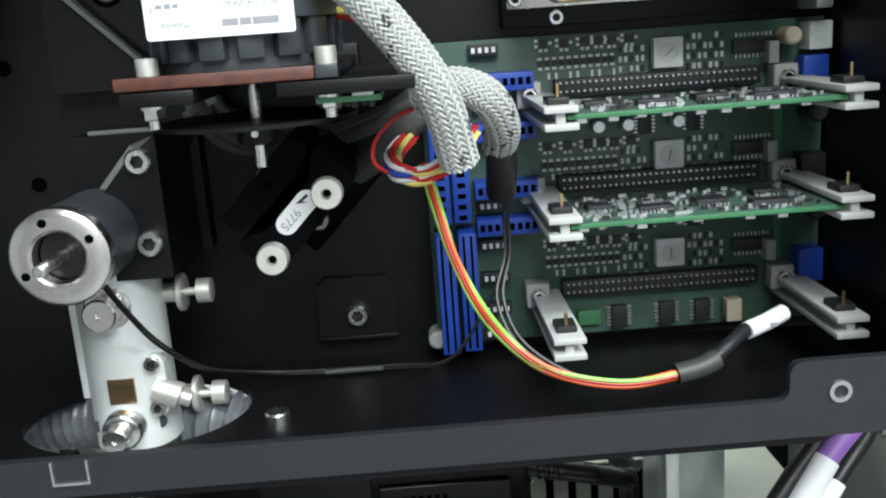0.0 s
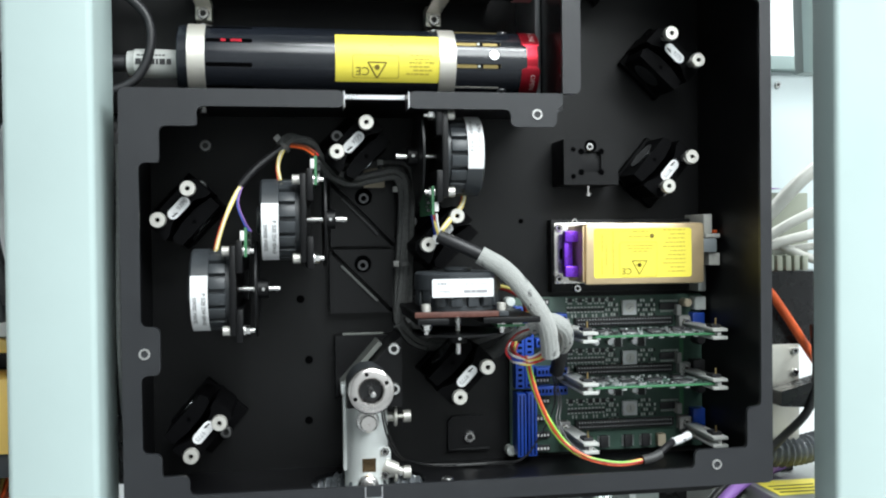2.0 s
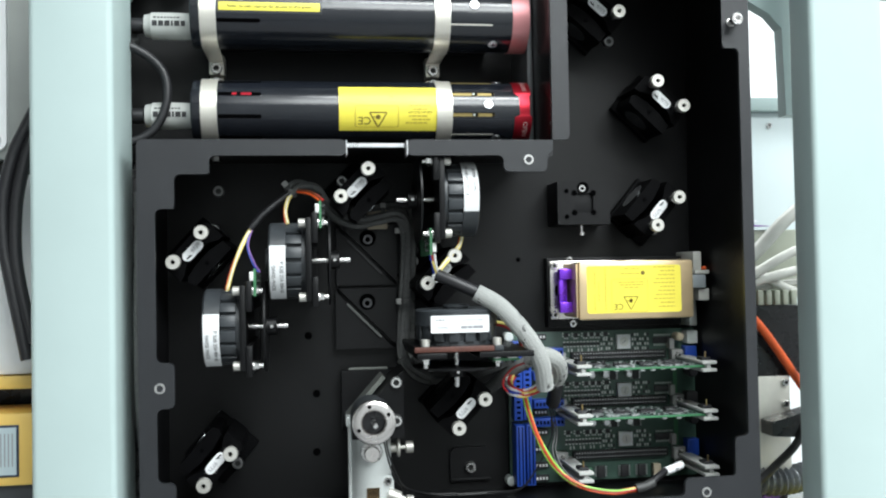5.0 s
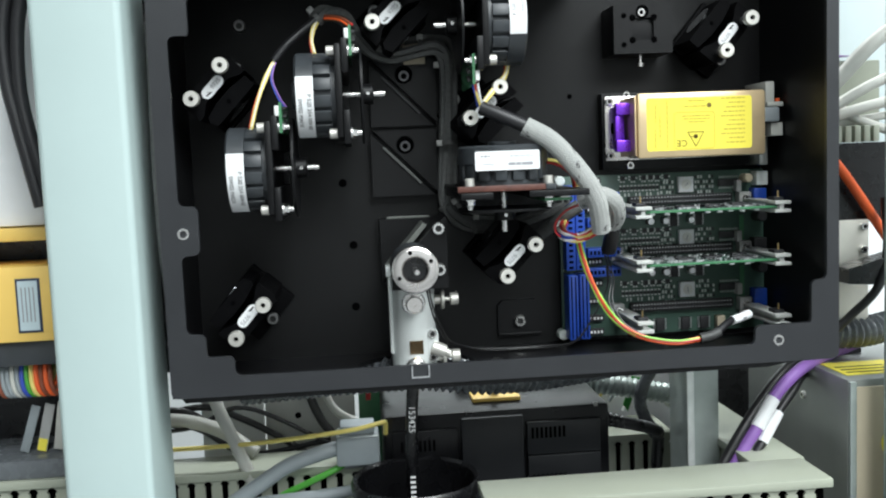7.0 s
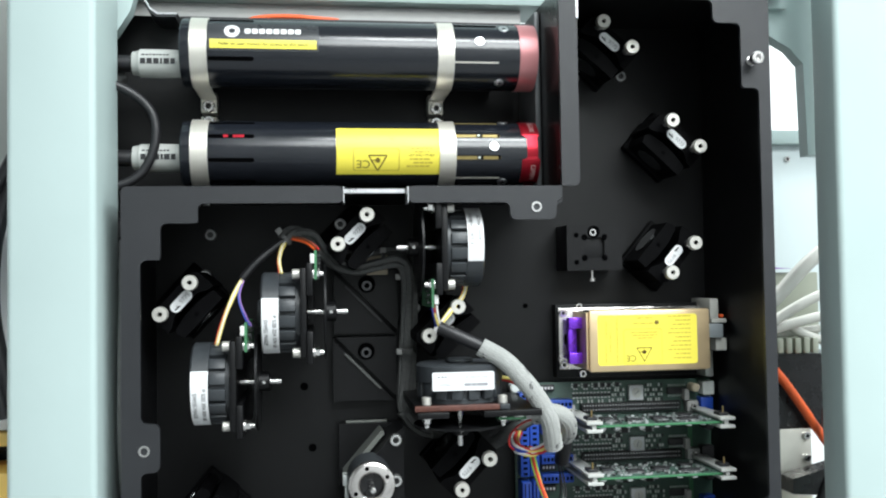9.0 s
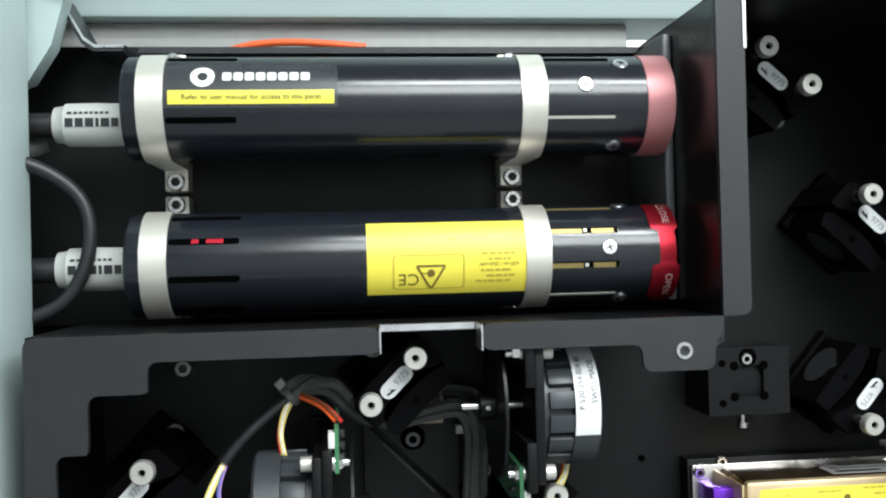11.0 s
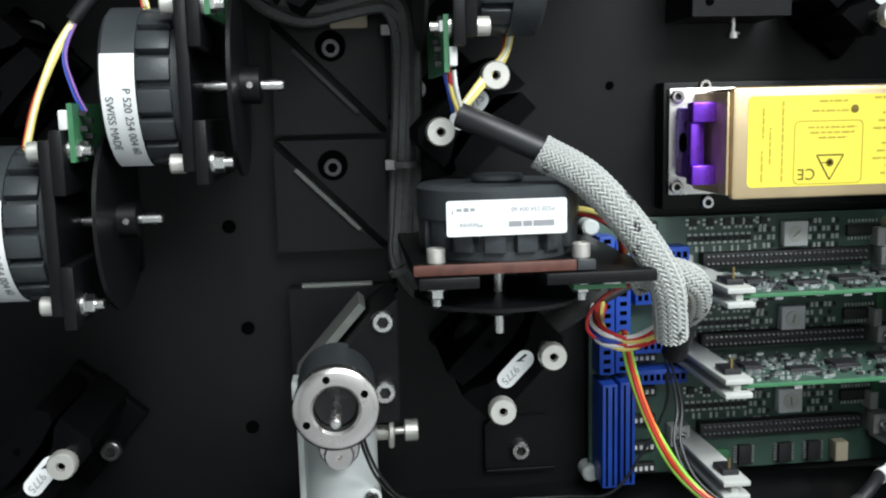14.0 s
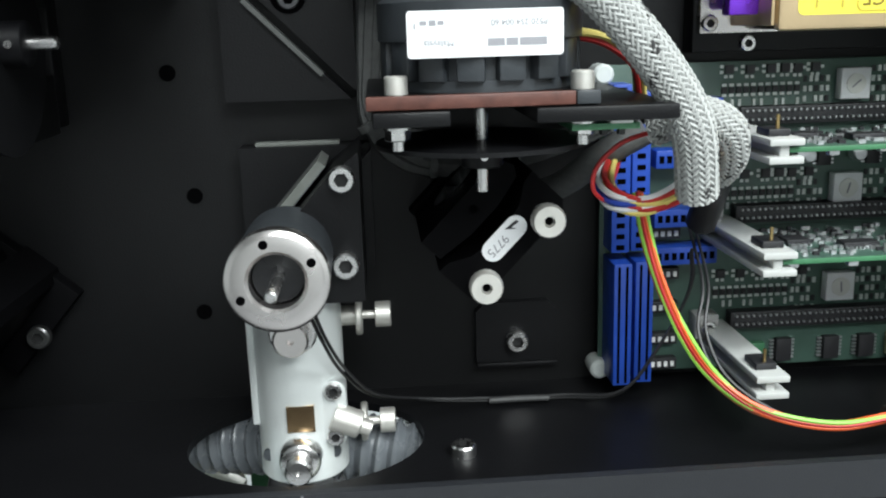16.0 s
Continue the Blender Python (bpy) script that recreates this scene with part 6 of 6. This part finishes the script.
cable("power_cable", [(0.112, 0.955, 0.066), (0.121, 0.990, 0.064), (0.1285, 1.003, 0.059), (0.142, 1.0145, 0.050), (0.159, 1.033, 0.040), (0.174, 1.045, 0.031), (0.188, 1.051, 0.016), (0.208, 1.054, -0.004), (0.25, 1.062, -0.015)],
      0.0032, W_BLK, "black cable with a white marker", LEAD)
cable("power_cable", [(0.104, 0.955, 0.050), (0.113, 0.992, 0.048), (0.123, 1.009, 0.045), (0.137, 1.027, 0.041), (0.152, 1.044, 0.034), (0.170, 1.057, 0.024), (0.191, 1.064, 0.008), (0.23, 1.070, -0.010)],
      0.0030, W_BLK, "thin black cable in a bundle", LEAD)


def cable_flag(pts, r, label):
    t = thing("cable_flag", on_plate(0, 0), label, "cable marker", "white cable markers")
    part("sleeve", made(sweep, pts, r, 14, 6), PAPER, t)


cable_flag([(0.1395, 1.0253, 0.0481), (0.147, 1.0348, 0.0448), (0.1545, 1.0435, 0.0412)], 0.0052, "white wrap-round marker on a purple cable")
cable_flag([(0.1425, 1.0150, 0.0497), (0.1505, 1.0235, 0.0449), (0.159, 1.033, 0.0400)], 0.0040, "white wrap-round marker on a black cable")

# cables and parts beside the case, below the box
cable("yellow_cable", [(-0.36, 1.0195, -0.014), (-0.274, 1.0195, -0.014), (-0.223, 1.0215, -0.008), (-0.1725, 1.030, 0.012), (-0.140, 1.0345, 0.017), (-0.1215, 1.038, 0.017), (-0.1185, 1.037, 0.015), (-0.1185, 1.028, 0.010)], 0.0017, W_YEL, "thin yellow cable across the duct")
cable("grey_cable", [(-0.30, 0.930, 0.012), (-0.240, 0.977, 0.012), (-0.208, 0.998, 0.012), (-0.1875, 1.010, 0.011), (-0.1655, 1.016, 0.008), (-0.152, 1.018, 0.004)], 0.0056, GREYCABLE, "thick grey cable rising to a plug")
cable("grey_cable", [(-0.30, 0.975, 0.012), (-0.24, 0.983, 0.012), (-0.208, 0.985, 0.012), (-0.183, 0.986, 0.012), (-0.150, 0.986, 0.006), (-0.14, 0.985, -0.002)], 0.0042, GREYCABLE, "thick grey cable below another")
cable("green_wire", [(-0.195, 0.985, 0.002), (-0.169, 0.997, 0.006), (-0.152, 1.004, 0.004), (-0.146, 1.008, -0.002)], 0.0024, W_EARTH, "green earth wire behind a plug")


def grey_plug():
    t = thing("grey_plug", on_plate(-0.154, 1.006), "grey moulded cable plug", "connector")
    part("plug_body", made(boxr, 0, 0.031, 0.0, 0.0215, -0.016, 0.012, 0.002), GREYCABLE, t)
    part("plug_cap", made(boxr, 0.003, 0.028, 0.0215, 0.028, -0.014, 0.008, 0.0015), GREYCABLE, t)
    part("plug_lower", made(boxr, 0.003, 0.030, -0.004, 0.0, -0.016, 0.004, 0.001), CONDUIT, t)


grey_plug()
cable("pale_cable", [(-0.250, 1.078, -0.030), (-0.240, 1.050, -0.020), (-0.229, 1.026, -0.012), (-0.219, 1.003, -0.008), (-0.2155, 0.992, -0.008), (-0.222, 0.985, -0.014), (-0.236, 0.984, -0.024)], 0.0048, PALECABLE, "pale cable bending down into the duct")
cable("pale_cable", [(-0.36, 1.030, -0.06), (-0.285, 1.031, -0.055), (-0.245, 1.024, -0.045), (-0.215, 1.006, -0.035)], 0.0052, PALECABLE, "pale thick cable over the duct")
cable("pale_cable", [(-0.166, 1.070, -0.07), (-0.163, 1.043, -0.068), (-0.154, 1.027, -0.062), (-0.136, 1.018, -0.055)], 0.0032, PALECABLE, "pale cable loop behind the plug")
cable("black_cable", [(-0.178, 1.070, -0.066), (-0.175, 1.042, -0.066), (-0.167, 1.022, -0.062), (-0.158, 1.010, -0.058)], 0.0036, W_BLK, "black cable loop behind the plug")
rnd = random.Random(11)
for i in range(4):
    a, b, c, d = [1.022 + rnd.uniform(-0.02, 0.03) - 0.006 * k for k in range(4)]
    cable("black_cable", [(-0.36, a, -0.05 - 0.004 * i), (-0.27, b, -0.05 - 0.004 * i), (-0.225, c, -0.056 - 0.002 * i), (-0.16, d - 0.005, -0.06 - 0.002 * i)], 0.0018 + 0.0003 * (i % 5), W_BLK, "black cable in the tangle behind", "tangled black cables")
for i in range(5):
    x, z = 0.062 + 0.012 * i, 1.03 + rnd.uniform(-0.01, 0.01)
    cable("thin_wire", [(x - 0.02, z - 0.025, -0.11), (x, z, -0.10 - 0.004 * i), (x + 0.01, z + 0.02, -0.10), (x + 0.02, z + 0.06, -0.11)], 0.0014, (W_YEL, PALECABLE, W_YEL, GREYCABLE, W_WHT)[i], "thin loose wire behind the case", "loose wires behind the case")
cable("grey_cable", [(0.104, 0.99, -0.06), (0.094, 1.005, -0.06), (0.090, 1.022, -0.06), (0.097, 1.04, -0.06), (0.108, 1.055, -0.06)], 0.0052, CONDUIT, "dark grey cable curving behind the upright")


def panel(name, x0, x1, y0, y1, z0, z1, m, label, cat, kind=""):
    t = thing(name, Matrix.Translation((x0, y0, z0)), label, cat, kind=kind)
    part("sheet", made(boxr, 0, x1 - x0, 0, y1 - y0, 0, z1 - z0, 0.001), m, t)
    return t


def back_panels():
    t = panel("chassis_plate", -0.212, -0.140, 0.40, 0.405, 0.86, 1.12, CHASSIS, "grey drilled chassis plate behind the cables", "plate")
    hole = as_mesh("drilled_hole", made(cyl, (0, 0, 0), "y", 0.0026, -0.0004, 0.0, 16), HOLLOWSHADE)
    pieces("drilled_hole", hole, [(0.026, 0, 0.160), (0.034, 0, 0.175), (0.02, 0, 0.19)], t)
    panel("white_box", -0.262, -0.213, 0.398, 0.42, 0.86, 1.12, WHITE, "small white plastic box among cables", "box")
    t = panel("circuit_board", -0.137, -0.118, 0.398, 0.400, 0.86, 1.07, PCB2, "small green circuit board with a red part", "circuit board")
    part("red_part", made(boxr, 0.006, 0.010, -0.003, -0.0002, 0.17, 0.185, 0.0005), W_RED, t)
    t = thing("yellow_bracket", Matrix.Translation((-0.052, 0.33, 1.0395)), "small yellow bracket on the black case", "bracket")
    part("bracket_plate", made(boxr, 0, 0.036, 0, 0.022, 0, 0.003, 0.0005), ENAMEL, t)
    part("bracket_stem", made(boxr, 0.015, 0.020, 0.008, 0.012, 0.003, 0.02, 0.0004), NICKEL, t)
    panel("dark_module", 0.165, 0.27, 0.45, 0.50, 0.86, 1.064, BLKPL, "black electronics module behind the cables", "module")
    # added pale panel, lifts the brightness between the black case and the upright
    panel("pale_backdrop", 0.045, 0.155, 0.47, 0.52, 0.86, 1.072, PAPER, "pale panel added to brighten the background behind loose wires", "box")
    panel("cabinet_shelf", -0.9, 0.9, 0.18, 0.62, 0.84, 0.85, CONDUIT, "grey shelf inside the cabinet", "shelf", "structure")
    t = thing("green_tag", Matrix.Translation((0.083, 0.40, 1.005)), "bright green wire tag hanging behind the case", "cable marker")
    bm = bmesh.new()
    prism(bm, [(0, 0.006), (0.004, 0), (0.007, 0.008), (0.016, 0.028), (0.008, 0.03)], 0, 0.001)
    for vv in bm.verts:
        vv.co = Vector((vv.co.x, vv.co.z, vv.co.y))
    part("tag_sheet", bm, mat("green tag plastic", (0.03, 0.30, 0.04), 0.45), t)
    # beside the box, between it and the post
    t = panel("pale_partition", 0.17, 0.40, 0.45, 0.455, 1.20, 1.403, PALEPANEL, "pale painted partition with a screw", "panel")
    screw(t, 0.137, 0.0, 0.190, SMALLSCREW, TO_NY)
    panel("partition_ledge", 0.17, 0.40, 0.44, 0.46, 1.4032, 1.416, POST, "grey green ledge over a pale partition", "ledge")
    t = thing("paper_wedge", Matrix.Translation((0.19, 0.34, 1.286)), "folded white sheet with red and purple edges", "paper")
    for k, (m, z0, z1) in enumerate(((W_PUR, 0.0, 0.004), (W_WHT, 0.0042, 0.012), (W_RED, 0.0122, 0.0135))):
        bm = bmesh.new()
        prism(bm, [(0, z0), (0.06 - 0.012 * k, z0 + 0.001), (0.02, z1), (0, z1 + 0.002)], 0, 0.01)
        for vv in bm.verts:
            vv.co = Vector((vv.co.x, vv.co.z, vv.co.y))
        part("folded_sheet", bm, m, t)
    # added sheet, keeps the gap dark where the white wall would show
    panel("gap_shade_sheet", -0.330, -0.2475, 0.3215, 0.3255, 1.078, 1.346, BLKPL, "added dark sheet that darkens the gap beside the enclosure", "panel")
    panel("cream_housing", 0.185, 0.275, 0.345, 0.43, 1.228, 1.284, DUCT, "cream housing among pale cables", "housing")
    t = thing("dark_motor", Matrix.Translation((0.185, 0.31, 1.163)), "black motor with a ribbed cream collar", "motor")
    bm = bmesh.new()
    prism(bm, [(x + 0.045, y + 0.03) for x, y in rrect(0.09, 0.06, 0.02, 6)], 0, 0.058)
    part("motor_body", bm, BLKPL, t)
    rib = as_mesh("collar_rib", made(boxr, 0, 0.005, -0.002, 0.03, 0.0, 0.012, 0.001), DUCT)
    pieces("collar_rib", rib, [(0.02 + 0.0072 * i, 0, 0.0585) for i in range(7)], t)
    part("motor_stand", made(boxr, 0.03, 0.06, 0.035, 0.055, -0.313, -0.0005), BLKPL, t)
    t = panel("metal_fixture", 0.19, 0.2415, 0.302, 0.305, 1.085, 1.165, CREAM, "scratched bare metal fixture plate", "fixture")
    for z in (0.058, 0.075):
        screw(t, 0.047, 0.0, z, SMALLSCREW, TO_NY)
    t = thing("black_wedge", Matrix.Translation((0.215, 0.282, 1.118)), "black tapered clamp arm beside the box", "clamp")
    bm = bmesh.new()
    prism(bm, [(0.0, 0.003), (0.04, 0.0), (0.04, 0.024), (0.0, 0.014)], 0, 0.018)
    for vv in bm.verts:
        vv.co = Vector((vv.co.x, vv.co.z, vv.co.y))
    part("clamp_arm", bm, BLKPL, t)


back_panels()
cable("orange_cable", [(0.185, 1.240, 0.012), (0.214, 1.209, 0.014), (0.230, 1.188, 0.014), (0.246, 1.166, 0.012), (0.27, 1.14, 0.0)], 0.0036, W_ORG, "orange cable crossing the black motor")
for i, (a, b, r) in enumerate(((1.262, 1.292, 0.0055), (1.245, 1.262, 0.004), (1.238, 1.247, 0.004), (1.252, 1.236, 0.0035), (1.232, 1.238, 0.003))):
    cable("pale_cable", [(0.18, a - 0.016, 0.014 - 0.004 * i), (0.212, a, 0.014 - 0.004 * i), (0.244, b, 0.014 - 0.004 * i), (0.29, b + (b - a), 0.008)], r, PALECABLE, "pale cable bundled beside the box", "pale cables beside the box")
cable("corrugated_conduit", [(0.17, 1.088, 0.01), (0.205, 1.083, 0.012), (0.235, 1.081, 0.012), (0.28, 1.085, 0.0)], 0.0105, CONDUIT, "grey corrugated conduit beside the box", n=16, ribs=0.0012, pitch=0.005)
cable("black_cable", [(0.195, 1.075, 0.025), (0.218, 1.097, 0.03), (0.236, 1.118, 0.035), (0.246, 1.145, 0.03), (0.25, 1.18, 0.02)], 0.0032, W_BLK, "black cable looping beside the box")


def left_bay():
    """What shows on the far side of the wide post."""
    panel("white_cover", -0.50, -0.312, 0.275, 0.30, 1.189, 1.326, PAPER, "white instrument cover beside the post", "cover")
    panel("black_gap_strip", -0.50, -0.312, 0.285, 0.30, 1.3262, 1.336, BLKPL, "black strip between two white covers", "strip")
    t = thing("white_cover", Matrix.Translation((-0.50, 0.268, 1.342)), "white instrument cover with a steel screw", "cover")
    bm = bmesh.new()
    prism(bm, [(x + 0.0795, y + 0.13) for x, y in rrect(0.159, 0.26, 0.006)], 0, 0.03)
    for v in bm.verts:
        v.co = Vector((v.co.x, v.co.z, v.co.y))
    part("cover_sheet", bm, PAPER, t)
    screw(t, 0.1530, 0.0, 0.0070, SMALLSCREW, TO_NY)
    panel("cover_frame", -0.50, -0.325, 0.272, 0.30, 1.3362, 1.60, PSU, "grey metal frame round a white cover", "frame")
    panel("yellow_strip", -0.50, -0.312, 0.270, 0.30, 1.1795, 1.188, ENAMEL, "yellow edge strip below a white cover", "strip")
    t = panel("yellow_unit", -0.50, -0.318, 0.262, 0.31, 1.116, 1.164, ENAMEL, "yellow instrument unit with a printed label", "instrument")
    part("label_frame", made(boxr, 0.1525, 0.1675, -0.0010, -0.0001, 0.006, 0.0405, 0.0003), NAVY, t)
    part("label", made(boxr, 0.1540, 0.1660, -0.0016, -0.0011, 0.0075, 0.039), LABELBLUE, t)
    line = as_mesh("printed_line", made(boxr, 0, 0.0007, -0.0019, -0.0017, 0, 0.022), GREYINK)
    pieces("printed_line", line, [(0.1560 + 0.0024 * i, 0, 0.013) for i in range(4)], t)
    panel("dark_backing", -0.70, -0.305, 0.33, 0.34, 0.86, 1.60, BLKPL, "dark panel behind the yellow unit", "panel")
    panel("dark_shelf", -0.55, -0.310, 0.268, 0.32, 1.0995, 1.1155, MOTOR, "dark grey shelf under the yellow unit", "shelf")
    t = thing("ribbon_cable", Matrix.Translation((-0.345, 0.276, 1.075)), "rainbow ribbon cable folding down", "cable")
    cols = [W_BRN, GREYCABLE, GREYCABLE, PALECABLE, GREYCABLE, W_BLU, W_EARTH, W_YEL, W_ORG, W_BRN, W_ORG, W_BRN]
    for i, m in enumerate(cols):
        x = -0.024 + 0.0030 * i
        part("ribbon_wire", made(sweep, [(x, 0.02, 0.030), (x, 0.004, 0.024), (x + 0.001, 0.0, 0.010), (x + 0.0045, 0.002, 0.003), (x + 0.009, 0.010, 0.008), (x + 0.011, 0.02, 0.02)], 0.0015, 8), m, t)
    for x, lean, wide, m in ((-0.352, 14, 0.0065, GREYPL), (-0.341, 9, 0.0070, PALECABLE), (-0.331, 4, 0.0060, GREYPL), (-0.363, 18, 0.0060, GREYCABLE)):
        t = thing("cable_tag", Matrix.Translation((x, 0.287, 1.037)) @ Matrix.Rotation(radians(lean), 4, "Y"), "pale tag leaning among dark cables", "cable marker", "leaning cable tags")
        part("tag_strip", made(boxr, 0, wide, 0, 0.0014, 0.0015, 0.034, 0.0004), m, t)
        if lean == 14:
            part("tag_tip", made(boxr, 0.0004, wide - 0.0004, -0.0004, -0.0001, 0.0018, 0.010), YELLOW, t, "yellow tip of the tag")
    panel("grey_ledge", -0.55, -0.309, 0.27, 0.33, 1.024, 1.0365, CONDUIT, "grey ledge below the cards", "ledge")
    slotted_duct(Matrix.Translation((-0.55, 0.270, 0.955)), 0.235, 0.04, 0.069, "cream slotted wiring duct past the post")


left_bay()
cable("black_cable", [(-0.313, 1.364, 0.081), (-0.319, 1.352, 0.081), (-0.327, 1.334, 0.081), (-0.333, 1.307, 0.081), (-0.333, 1.278, 0.081), (-0.329, 1.253, 0.081), (-0.319, 1.202, 0.081)], 0.0042, SHRINK, "thick dark cable curving behind the post", "dark cables behind the post")
cable("black_cable", [(-0.310, 1.354, 0.081), (-0.317, 1.339, 0.081), (-0.321, 1.325, 0.081), (-0.325, 1.303, 0.081), (-0.326, 1.274, 0.081), (-0.323, 1.249, 0.081), (-0.315, 1.213, 0.081)], 0.0042, SHRINK, "thick dark cable curving behind the post", "dark cables behind the post")
cable("black_cable", [(-0.252, 1.31, 0.07), (-0.249, 1.28, 0.085), (-0.2495, 1.22, 0.088), (-0.2495, 1.17, 0.085), (-0.251, 1.12, 0.06)], 0.0022, LOOM, "dark cable beside the enclosure wall")
